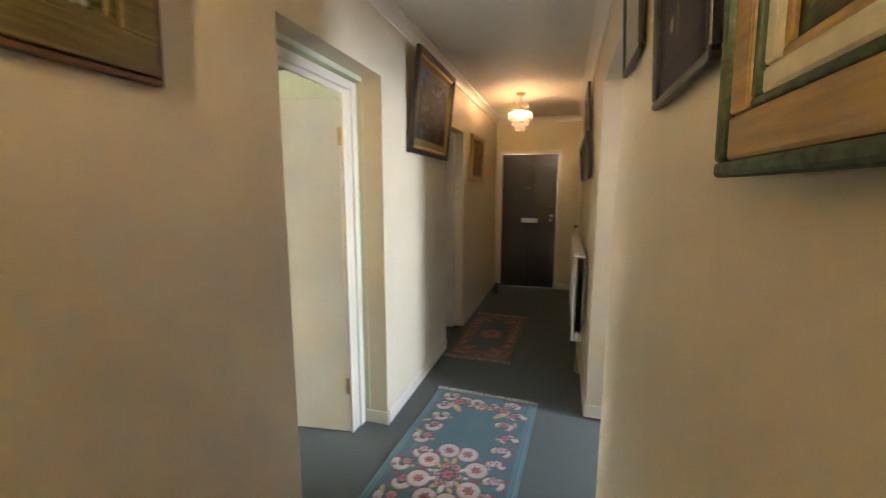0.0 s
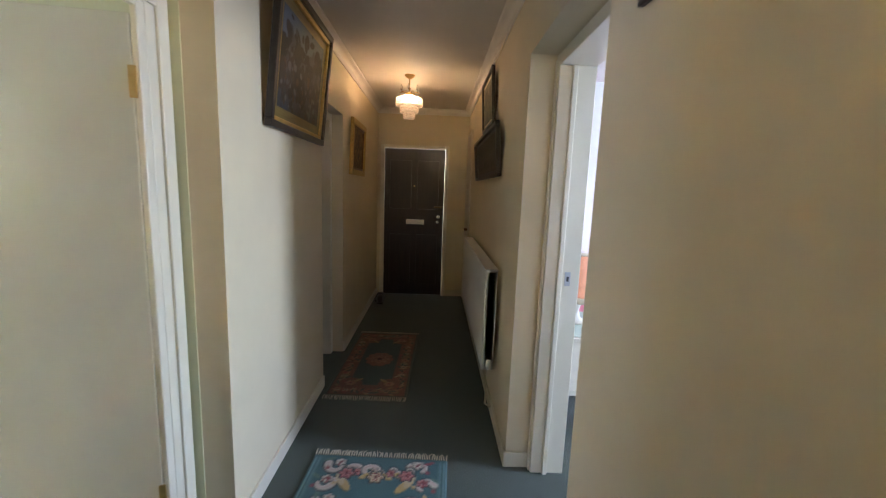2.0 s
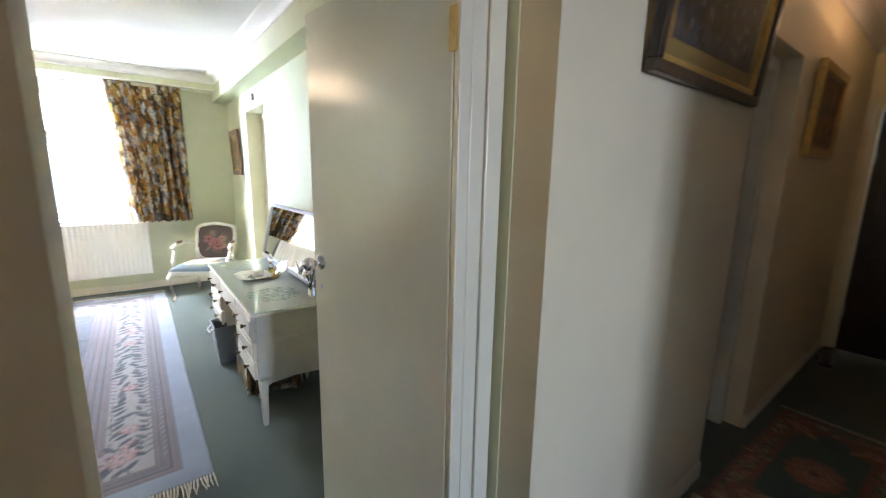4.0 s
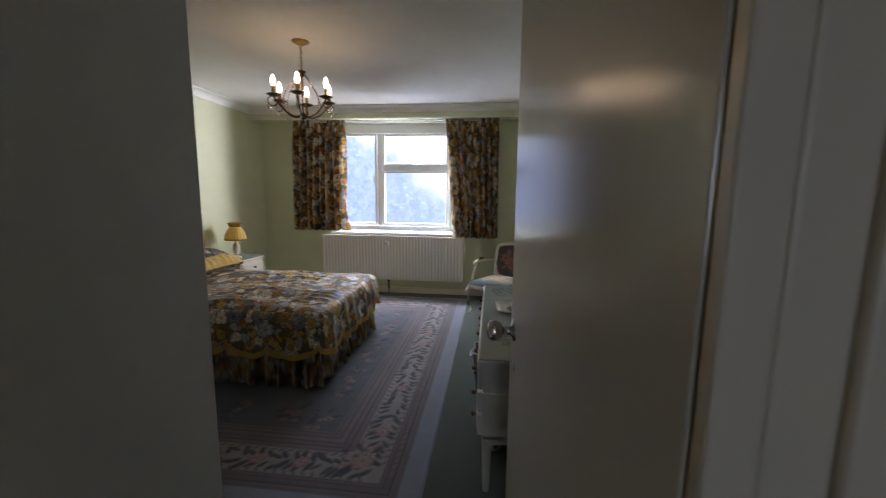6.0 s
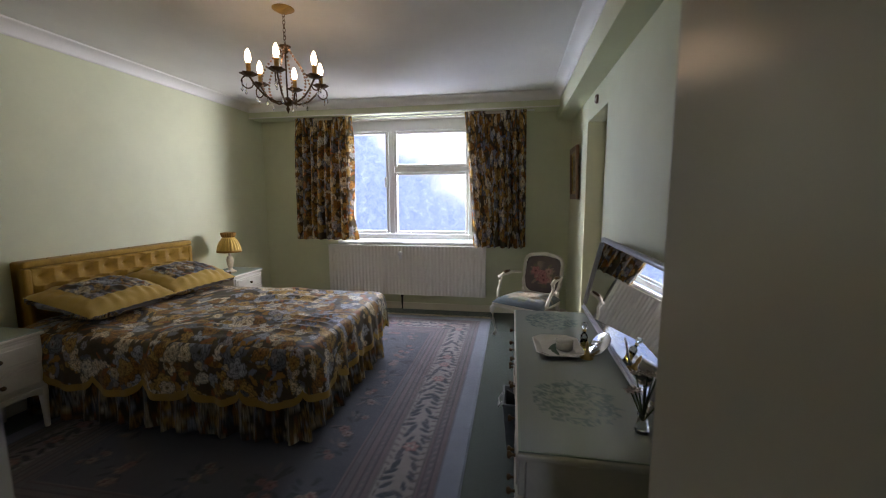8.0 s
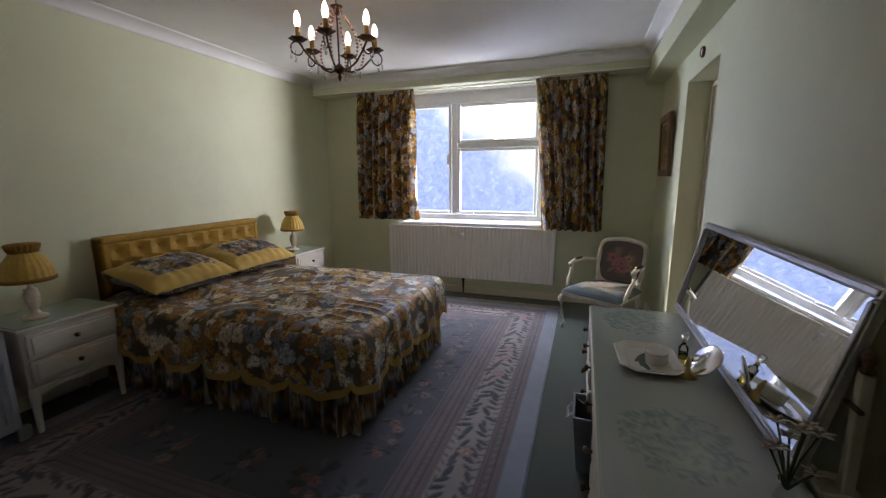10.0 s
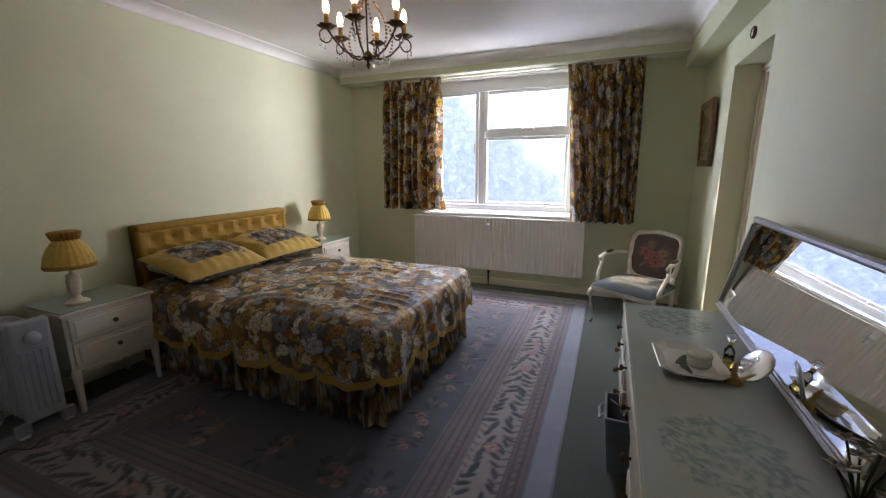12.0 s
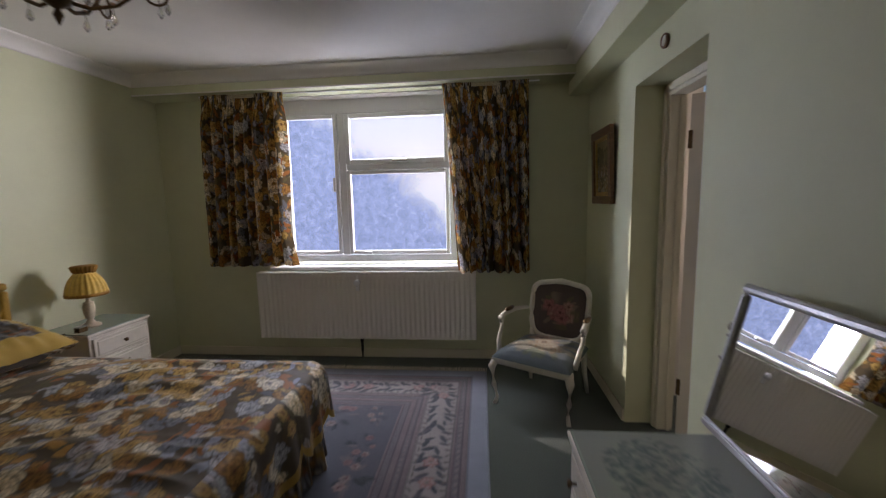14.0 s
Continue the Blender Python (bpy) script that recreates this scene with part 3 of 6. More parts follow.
l = part("lock", lathed([(0.02, 0), (0.02, 0.012), (0, 0.014)], seg=18), M_CHROME, fd, "chrome cylinder lock", True)
l.matrix_local = pose(0.325, 0, 1.03, 90)
part("door_chain", boxed(0.27, -0.016, 1.225, 0.40, 0.0, 1.245, bevel=0.003), M_BRONZE, fd, "dark security chain bar")
part("peephole", boxed(-0.01, -0.004, 1.50, 0.01, 0.0, 1.52, bevel=0.003), M_BRASS, fd, "brass peephole")
for z in (0.3, 1.6):
    part("hinge", boxed(-0.412, -0.014, z, -0.396, 0.0, z + 0.1, bevel=0.002), M_STEEL, fd)

# low cupboard door at the end of the hall
cd = thing("hall_cupboard_door", "tall cream cupboard door beside the front door", "cupboard door", pose(0.675, 5.98, 0.09))
part("leaf", boxed(-0.02, -0.29, 0, -0.002, 0.29, 2.1, bevel=0.003), M_TRIM, cd)
part("handle", boxed(-0.06, -0.25, 0.90, -0.02, -0.17, 0.93, bevel=0.008), M_BRONZE, cd, "dark metal handle")

# doorway of the small side room, its door swung away
casing("door_frame_dressing", [(-4.92, BR + 0.165, 0, -4.845, BR + 0.26, 2.08), (-4.235, BR + 0.165, 0, -4.16, BR + 0.26, 2.08), (-4.845, BR + 0.165, 2.01, -4.235, BR + 0.26, 2.08),
                               (-4.905, BR + 0.152, 0, -4.87, BR + 0.165, 2.055), (-4.905, BR + 0.152, 2.03, -4.175, BR + 0.165, 2.06), (-4.845, BR + 0.215, 0, -4.83, BR + 0.24, 2.0)], "cream stepped door frame in a deep recess")
d2 = thing("door_side_room", "off-white flush door swung open into the side room", "door", pose(-4.825, BR + 0.275, 0.006, 0, 0, 56))
tagged(d2, kind="structure")
part("leaf", boxed(0.0, -0.036, 0, 0.60, 0.0, 1.995, bevel=0.003), M_PINKWALL, d2)
for z in (0.25, 1.70):
    part("hinge", boxed(-0.008, -0.04, z, 0.014, -0.03, z + 0.1, bevel=0.002), M_BRONZE, d2, "dark bronze hinge")

# ---- the window ----
win = thing("window_1", "white plastic casement window with top-hung fanlight", "window", pose(-6.10, 0, 0))
tagged(win, kind="structure")


def bar(y0, z0, y1, z1, x0=-0.035, x1=0.035, name="window_frame"):
    part(name, boxed(x0, y0, z0, x1, y1, z1, bevel=0.006), M_UPVC, win)


bar(WY0, WZ0 + 0.02, WY0 + 0.06, WZ1)
bar(WY1 - 0.06, WZ0 + 0.02, WY1, WZ1)
bar(WY0 + 0.06, 2.26, WY1 - 0.06, WZ1)
bar(WY0 + 0.06, WZ0 + 0.02, WY1 - 0.06, 0.955)
bar(0.412, 0.955, 0.478, 2.26)
bar(0.485, 1.745, WY1 - 0.06, 1.80)


def sash(name, y0, z0, y1, z1, w):
    f = boxed(0.0, y0, z0, 0.05, y0 + w, z1, bevel=0.008)
    box(f, 0.0, y1 - w, z0, 0.05, y1, z1, bevel=0.008)
    box(f, 0.0, y0 + w, z0, 0.05, y1 - w, z0 + w, bevel=0.008)
    box(f, 0.0, y0 + w, z1 - w, 0.05, y1 - w, z1, bevel=0.008)
    s = part(name, f, M_UPVC, win)
    g = part("pane", boxed(0.02, y0 + w - 0.005, z0 + w - 0.005, 0.026, y1 - w + 0.005, z1 - w + 0.005), M_PANE, s, "clear streaked window pane")
    g.visible_shadow = False
    return s


sash("sash", -0.105, 0.96, 0.408, 2.255, 0.036)
sash("sash", 0.482, 1.80, 1.435, 2.255, 0.042)
sash("sash", 0.482, 0.96, 1.435, 1.742, 0.036)
part("window_handle", boxed(0.05, 0.36, 1.55, 0.085, 0.385, 1.68, bevel=0.008), M_UPVC, win, "white casement handle")
part("window_handle", boxed(0.05, 0.92, 1.815, 0.08, 1.06, 1.838, bevel=0.007), M_CHROME, win, "chrome fanlight stay")
part("window_handle", boxed(0.05, 0.63, 0.965, 0.085, 0.70, 0.99, bevel=0.007), M_UPVC, win, "white catch")
part("window_sill", boxed(0.03, WY0 - 0.06, WZ0 - 0.03, 0.235, WY1 + 0.06, WZ0 + 0.002, bevel=0.006), M_UPVC, win)
part("reveal_lining", boxed(0.036, WY0, WZ1 - 0.012, 0.158, WY1, WZ1 - 0.001), M_CEIL, win)

# what lies beyond: a glowing distance of trees and roofs under a bright sky
_n = Nodes("hazed_distance")
tc = _n.node("ShaderNodeTexCoord").outputs["Object"]
sep = _n.node("ShaderNodeSeparateXYZ", {0: tc})


def calc(op, a, b=0.0):
    n = _n.node("ShaderNodeMath", {0: a, 1: b})
    n.operation = op
    return n.outputs[0]


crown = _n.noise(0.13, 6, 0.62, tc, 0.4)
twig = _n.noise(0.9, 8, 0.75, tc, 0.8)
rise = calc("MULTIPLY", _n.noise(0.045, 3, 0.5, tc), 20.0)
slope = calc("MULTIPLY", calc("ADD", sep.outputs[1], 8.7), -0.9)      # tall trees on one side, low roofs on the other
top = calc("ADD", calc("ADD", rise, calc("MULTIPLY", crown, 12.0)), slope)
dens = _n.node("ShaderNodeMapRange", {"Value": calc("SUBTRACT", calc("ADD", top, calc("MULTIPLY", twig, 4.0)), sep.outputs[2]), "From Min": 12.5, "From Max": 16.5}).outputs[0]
# the window's pale blue haze is put into the tree colours
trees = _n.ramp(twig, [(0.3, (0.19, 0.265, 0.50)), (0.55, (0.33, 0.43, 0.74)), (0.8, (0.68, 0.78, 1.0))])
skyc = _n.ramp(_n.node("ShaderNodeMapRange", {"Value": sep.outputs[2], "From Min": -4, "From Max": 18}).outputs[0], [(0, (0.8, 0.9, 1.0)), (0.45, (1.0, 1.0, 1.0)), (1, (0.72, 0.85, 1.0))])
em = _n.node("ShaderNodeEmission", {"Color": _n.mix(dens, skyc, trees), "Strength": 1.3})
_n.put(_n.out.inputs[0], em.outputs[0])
M_DISTANCE = _n.mat
bd = structure("backdrop", boxed(-60.5, -62, -14, -60, 30, 26), M_DISTANCE, "glowing trees and roofs with painted blue haze under a bright sky", "distance")

# ---- things in the hall ----
TEAL, ROSE, BLUSH, NAVY, FAWN = (0.055, 0.13, 0.135), (0.36, 0.10, 0.09), (0.55, 0.42, 0.36), (0.025, 0.045, 0.075), (0.50, 0.42, 0.30)


def rug(name, label, canvas, m, fringe, mat=None, lift=0.012, wave=0.0):
    """A rug with its pile in relief and knotted fringes at both ends; canvas y runs along the rug."""
    r = thing(name, label, "rug", m)
    c = canvas
    P = np.zeros((c.ny, c.nx, 3))
    P[..., 0], P[..., 1] = c.x - c.w / 2, c.y - c.h / 2
    lum = c.rgb.mean(-1)
    P[..., 2] = lift + 0.003 * np.clip((lum - lum.mean()) * 4, -1, 1)
    P[0, :, 2] = P[-1, :, 2] = P[:, 0, 2] = P[:, -1, 2] = 0.001
    P[..., 0] += wave * np.sin(c.y * 2.3)
    sheet("woven_top", P, c.rgb, mat or M_PILE, r, smooth=False)
    rng = random.Random(3)
    for end in (-1, 1):
        bm = bmesh.new()
        n = int(c.w / 0.013)
        for k in range(n):
            x = -c.w / 2 + (k + 0.5) * c.w / n
            y = end * c.h / 2
            tube(bm, [(x, y - end * 0.004, 0.012), (x + rng.uniform(-0.006, 0.006), y + end * fringe * 0.5, 0.012), (x + rng.uniform(-0.014, 0.014), y + end * fringe * rng.uniform(0.8, 1.1), 0.005)], [0.0042, 0.0045, 0.002], 5)
        part("fringe", bm, M_FRINGE, r, "knotted cream cotton fringe")
    return r


def hall_rug(w, h, ground, seed, dots=110, warm=False):
    rng = random.Random(seed)
    c = Canvas(w, h, dots, ground)
    if warm:                     # small rug: broad rosy border round a green field
        c.rect(0.02, 0.02, w - 0.02, h - 0.02, (0.21, 0.09, 0.05))
        c.rect(0.14, 0.17, w - 0.14, h - 0.17, (0.035, 0.075, 0.06))
        for k in range(46):
            t = k / 46 * 2 * (w + h)
            x, y = ((t, 0.0) if t < w else (w, t - w) if t < w + h else (2 * w + h - t, h) if t < 2 * w + h else (0.0, 2 * (w + h) - t))
            x, y = w / 2 + (x - w / 2) * (1 - 0.15 / w), h / 2 + (y - h / 2) * (1 - 0.17 / h)
            c.rose(x, y, 0.04, rng.choice([(0.34, 0.13, 0.08), (0.42, 0.24, 0.14), (0.26, 0.2, 0.1)]), rng.choice([ROSE, FAWN, (0.05, 0.09, 0.07)]), 6, k)
            c.leaf(x + rng.uniform(-0.04, 0.04), y + rng.uniform(-0.04, 0.04), 0.05, rng.uniform(0, 3), (0.05, 0.09, 0.06))
        for sx in (-1, 1):       # the field's corners curl in
            for sy in (-1, 1):
                x, y = w / 2 + sx * (w / 2 - 0.15), h / 2 + sy * (h / 2 - 0.19)
                c.disc(x, y, 0.085, (0.21, 0.09, 0.05))
                c.rose(x, y, 0.045, (0.42, 0.24, 0.14), ROSE, 6, sx)
                c.leaf(x - sx * 0.05, y - sy * 0.05, 0.08, sx * sy * 0.8, (0.40, 0.26, 0.12))
        for k in range(150):
            x, y = rng.uniform(0.03, w - 0.03), rng.uniform(0.03, h - 0.03)
            if min(x, w - x) < 0.13 or min(y, h - y) < 0.16:
                c.leaf(x, y, rng.uniform(0.025, 0.05), rng.uniform(0, 3.1), rng.choice([(0.40, 0.26, 0.14), (0.30, 0.08, 0.06), (0.05, 0.08, 0.06), (0.48, 0.36, 0.24)]))
        for a in range(10):
            c.disc(w / 2 + 0.085 * math.cos(a * 0.628), h / 2 + 0.105 * math.sin(a * 0.628), 0.035, (0.30, 0.12, 0.08))
        c.rose(w / 2, h / 2, 0.10, (0.42, 0.22, 0.15), (0.20, 0.07, 0.05), 8)
        return c
    ivory, wine, shadow, gold = (0.60, 0.52, 0.43), (0.26, 0.055, 0.06), (0.035, 0.05, 0.055), (0.50, 0.34, 0.13)

    def scroll(x, y, r, a0, way):
        """A curled acanthus stroke, outlined dark."""
        for col, fat in ((shadow, 0.030), (ivory, 0.020), ((0.52, 0.36, 0.31), 0.008)):
            for q in range(12):
                f = q / 11
                a = a0 + way * 3.6 * f
                c.disc(x + r * (1 - 0.55 * f) * math.cos(a), y + r * (1 - 0.55 * f) * math.sin(a), fat * (1 - 0.55 * f), col)

    def flower(x, y, r, col, turn=0.0):
        c.rose(x, y, r * 1.25, shadow, shadow, 6, turn)
        c.rose(x, y, r, col, wine, 6, turn)

    for sx in (-1, 1):           # teal rug: scrolling ivory and wine border
        for k in range(13):
            y = 0.09 + (h - 0.18) * k / 12
            x = w / 2 + sx * (w / 2 - 0.135 + 0.025 * math.sin(k * 2.4))
            scroll(x, y, 0.052, (0.4 if k % 2 else 2.8), sx * (1 if k % 2 else -1))
            c.leaf(x + sx * 0.05, y + 0.05, 0.06, 1.0 + k, rng.choice([wine, gold, (0.10, 0.17, 0.13)]))
            flower(x - sx * 0.012, y + 0.028, 0.030, rng.choice([(0.58, 0.40, 0.35), (0.62, 0.52, 0.42), (0.50, 0.20, 0.18)]), k)
            c.disc(x + sx * 0.045, y - 0.02, 0.012, wine)
            c.disc(x - sx * 0.055, y, 0.010, gold)
    for sy in (-1, 1):
        yy = h / 2 + sy * (h / 2 - 0.12)
        for k in range(4):
            x = w * (0.32 + 0.12 * k)
            scroll(x, yy, 0.042, 1.57 - sy * 1.2, 1 if k < 2 else -1)
            c.leaf(x, yy - sy * 0.03, 0.09, 0.5 if k < 2 else -0.5, gold)
            flower(x + 0.03, yy - sy * 0.008, 0.026, rng.choice([(0.60, 0.46, 0.36), (0.5, 0.18, 0.16)]), k)
        flower(w / 2, yy - sy * 0.04, 0.042, (0.60, 0.44, 0.28), 1)
        for sx in (-1, 1):       # corner sprays
            x = w / 2 + sx * (w / 2 - 0.21)
            c.leaf(x, yy - sy * 0.09, 0.13, sx * sy * 0.9, gold)
            c.leaf(x + sx * 0.02, yy - sy * 0.06, 0.11, sx * sy * 1.2, (0.55, 0.42, 0.24))
            flower(x, yy - sy * 0.02, 0.040, (0.48, 0.18, 0.16), sx)
    for x in (0.018, 0.040):
        for xx in (x, w - x):
            c.rect(xx - 0.003, 0.03, xx + 0.003, h - 0.03, (0.16, 0.29, 0.29))
    for k in range(8):           # cloud-shaped medallion of flower heads, the teal showing between
        a = k * math.pi / 4 + 0.39
        x, y = w / 2 + 0.145 * math.cos(a), h / 2 + 0.20 * math.sin(a)
        c.disc(x, y, 0.066, shadow)
        c.disc(x, y, 0.058, ivory)
        c.disc(x, y, 0.046, (0.48, 0.27, 0.24))
        c.disc(x, y, 0.040, (0.60, 0.50, 0.42))
        flower(x, y, 0.024, (0.46, 0.14, 0.13), k)
        b = a + 0.39
        c.leaf(w / 2 + 0.15 * math.cos(b), h / 2 + 0.21 * math.sin(b), 0.06, b, wine)
    for k in range(12):
        a = k * math.pi / 6
        c.leaf(w / 2 + 0.075 * math.cos(a), h / 2 + 0.105 * math.sin(a), 0.07, a, rng.choice([(0.08, 0.15, 0.12), gold, ivory]))
    for k in range(6):
        a = k * math.pi / 3
        flower(w / 2 + 0.055 * math.cos(a), h / 2 + 0.075 * math.sin(a), 0.026, rng.choice([(0.60, 0.50, 0.42), (0.52, 0.26, 0.22)]), k)
    flower(w / 2, h / 2, 0.038, (0.46, 0.13, 0.12))
    return c


rug("hall_rug", "teal wool rug with cream and rose flowers, fringed", hall_rug(0.73, 1.70, TEAL, 2), pose(-0.04, 2.015, 0, 0, 0, -2.6), 0.05)
rug("hall_rug", "small rosy and green medallion rug, fringed", hall_rug(0.59, 1.26, (0.05, 0.08, 0.06), 7, 120, True), pose(-0.185, 4.13, 0, 0, 0, -1.5), 0.045)


def landscape(w, h, seed, skyc, mid, low, accents, dots=170):
    """A loose painted scene: light above, massed trees, bright touches."""
    rng = random.Random(seed)
    c = Canvas(w, h, dots, low)
    c.rect(0, h * 0.45, w, h + 1, skyc)
    for k in range(260):
        x, y = rng.uniform(0, w), rng.gauss(h * 0.5, h * 0.16)
        c.disc(x, y, rng.uniform(0.01, 0.05) * h / 0.4, tone(rng.choice(mid), rng.uniform(0.6, 1.3)), rng.uniform(0.4, 1), rng.uniform(0, 3))
    for k in range(120):
        x, y = rng.uniform(0, w), rng.uniform(0, h * 0.5)
        c.disc(x, y, rng.uniform(0.005, 0.02) * h / 0.4, rng.choice(accents), rng.uniform(0.4, 1), rng.uniform(0, 3))
    return c


def picture(name, label, art, m, rails, mount=0.0, mount_mat=None, art_mat=None, glass=False):
    """A framed picture facing +x of its own pose, its foot edge at z = 0 of the pose.
    rails: from the outside in, (width, front depth, material, name)."""
    p = thing(name, label, "picture", m)
    x = 0.0
    w, h = art.w + 2 * mount, art.h + 2 * mount
    W, H = w + 2 * sum(r[0] for r in rails), h + 2 * sum(r[0] for r in rails)
    y0, z0, y1, z1 = -W / 2, 0.0, W / 2, H
    for wid, dep, mat, nm in rails:
        for a in ((y0, z0, y1, z0 + wid), (y0, z1 - wid, y1, z1), (y0, z0 + wid, y0 + wid, z1 - wid), (y1 - wid, z0 + wid, y1, z1 - wid)):
            part(nm, boxed(0.004, a[0], a[1], dep, a[2], a[3], bevel=min(0.005, wid * 0.3)), mat, p)
        y0, z0, y1, z1 = y0 + wid, z0 + wid, y1 - wid, z1 - wid
    if mount:
        part("mount", boxed(0.002, y0, z0, 0.010, y1, z1), mount_mat, p)
        y0, z0, y1, z1 = y0 + mount, z0 + mount, y1 - mount, z1 - mount
    part("backing", boxed(0.0, y0 - 0.01, z0 - 0.01, 0.004, y1 + 0.01, z1 + 0.01), M_BROWN, p)
    P = np.zeros((art.ny, art.nx, 3))
    P[..., 0], P[..., 1], P[..., 2] = 0.012, art.x + y0, art.y + z0
    sheet("canvas", P, art.rgb, art_mat or M_OIL, p)
    return p


def on_west(y, z, lean):        # hung on the wall at HL, facing +x
    return pose(HL + 0.003, y, z, 0, lean, 0)


def on_east(y, z, lean):        # hung on the wall at HR, facing -x
    return pose(HR - 0.003, y, z, 0, 0, 180) @ pose(0, 0, 0, 0, lean, 0)


GREENS = [(0.05, 0.08, 0.03), (0.09, 0.11, 0.04), (0.03, 0.04, 0.02), (0.12, 0.09, 0.03)]
picture("oil_painting", "large landscape painting in a black frame with gilt slip", landscape(0.64, 0.46, 3, (0.09, 0.12, 0.16), [(0.006, 0.007, 0.006), (0.009, 0.010, 0.008), (0.02, 0.018, 0.012), (0.012, 0.014, 0.012), (0.05, 0.06, 0.07)], (0.03, 0.042, 0.055), [(0.02, 0.026, 0.03), (0.09, 0.10, 0.11), (0.05, 0.03, 0.012), (0.012, 0.012, 0.01)]),
        on_west(3.15, 1.735, 6.0), [(0.035, 0.038, M_BLACK, "frame"), (0.022, 0.026, M_GOLD, "gilt_slip")], 0.05, M_OLIVE)
picture("oil_painting", "olive and gilt framed landscape painting", landscape(0.42, 0.30, 9, (0.22, 0.20, 0.10), [(0.05, 0.07, 0.02), (0.14, 0.16, 0.05), (0.26, 0.26, 0.10), (0.4, 0.4, 0.3)], (0.06, 0.07, 0.02), [(0.5, 0.5, 0.4), (0.2, 0.18, 0.05)]),
        on_west(0.685, 1.745, 2.0), [(0.018, 0.030, M_BROWN, "frame"), (0.085, 0.040, M_OLIVE, "gilt_moulding"), (0.02, 0.024, M_OLIVE, "inner_slip")])
picture("small_painting", "small brown painting in a gilt frame", landscape(0.50, 0.36, 12, (0.24, 0.13, 0.04), [(0.12, 0.05, 0.02), (0.20, 0.10, 0.03), (0.08, 0.04, 0.02)], (0.10, 0.05, 0.02), [(0.32, 0.18, 0.06), (0.05, 0.03, 0.02)]),
        on_west(4.82, 1.585, 2.0), [(0.05, 0.035, M_GOLD, "frame"), (0.02, 0.022, M_BROWN, "inner_slip")])
picture("flower_painting", "garden painting in a carved green and ochre frame", landscape(0.50, 0.38, 21, (0.10, 0.12, 0.06), GREENS + [(0.35, 0.35, 0.32)], (0.05, 0.06, 0.025), [(0.5, 0.36, 0.05), (0.45, 0.3, 0.25), (0.4, 0.42, 0.4), (0.10, 0.14, 0.05), (0.08, 0.10, 0.14)]),
        on_east(0.355, 1.50, 1.5), [(0.016, 0.034, M_VERDI, "carved_edge"), (0.045, 0.028, M_GILTPAINT, "frame"), (0.009, 0.026, M_VERDI, "inner_bead"), (0.024, 0.022, M_CREAMCARD, "linen_slip"), (0.010, 0.018, M_GILTPAINT, "gilt_slip")])
c = Canvas(0.22, 0.30, 170, (0.03, 0.024, 0.032))
for k in range(7):
    c.rose(0.05 + 0.11 * (k % 2) + 0.02 * k / 7, 0.06 + 0.03 * k, 0.013, (0.55, 0.28, 0.22) if k % 3 else (0.6, 0.5, 0.2), (0.5, 0.4, 0.3), 6)
    c.leaf(0.09, 0.05 + 0.03 * k, 0.045, 1.2 + 0.2 * k, (0.12, 0.11, 0.05))
picture("flower_print", "dark flower print with gold line in a black frame", c, on_east(0.985, 1.65, 3.0), [(0.016, 0.022, M_BLACK, "frame")], 0.05, plain("dark_mount_card", (0.035, 0.028, 0.034), 0.7))
c = Canvas(0.25, 0.34, 150, (0.52, 0.50, 0.36))
for k in range(9):
    c.rect(0.05, 0.10 + 0.022 * k, 0.20 - 0.02 * (k % 3), 0.104 + 0.022 * k, (0.3, 0.3, 0.2))
c.rect(0.02, 0.03, 0.10, 0.036, (0.25, 0.25, 0.18))
picture("framed_certificate", "pale green certificate in a thin black frame", c, on_east(1.58, 1.86, 3.0), [(0.012, 0.020, M_BLACK, "frame")], 0.02, M_CREAMCARD, dyed("printed_paper", 0.6, 0, 200, 0.05))
picture("framed_print", "small dim landscape print in a black frame", landscape(0.52, 0.30, 33, (0.25, 0.22, 0.15), [(0.10, 0.10, 0.06), (0.16, 0.14, 0.08)], (0.10, 0.09, 0.05), [(0.2, 0.17, 0.1)]),
        on_east(4.18, 1.975, 3.0), [(0.022, 0.028, M_BLACK, "frame")], 0.03, M_CREAMCARD)
c = Canvas(1.30, 0.25, 110, (0.045, 0.035, 0.03))
rng = random.Random(4)
for k in range(700):
    c.disc(rng.uniform(0, 1.3), rng.uniform(0.02, 0.15), rng.uniform(0.005, 0.011), tone((0.10, 0.08, 0.065), rng.uniform(0.4, 1.5)))
c.rect(0, 0.0, 1.3, 0.03, (0.12, 0.10, 0.08))
picture("panoramic_photograph", "long dark panoramic photograph in a black frame", c, on_east(4.14, 1.575, 5.0), [(0.025, 0.034, M_BLACK, "frame")], 0.025, M_GREY)


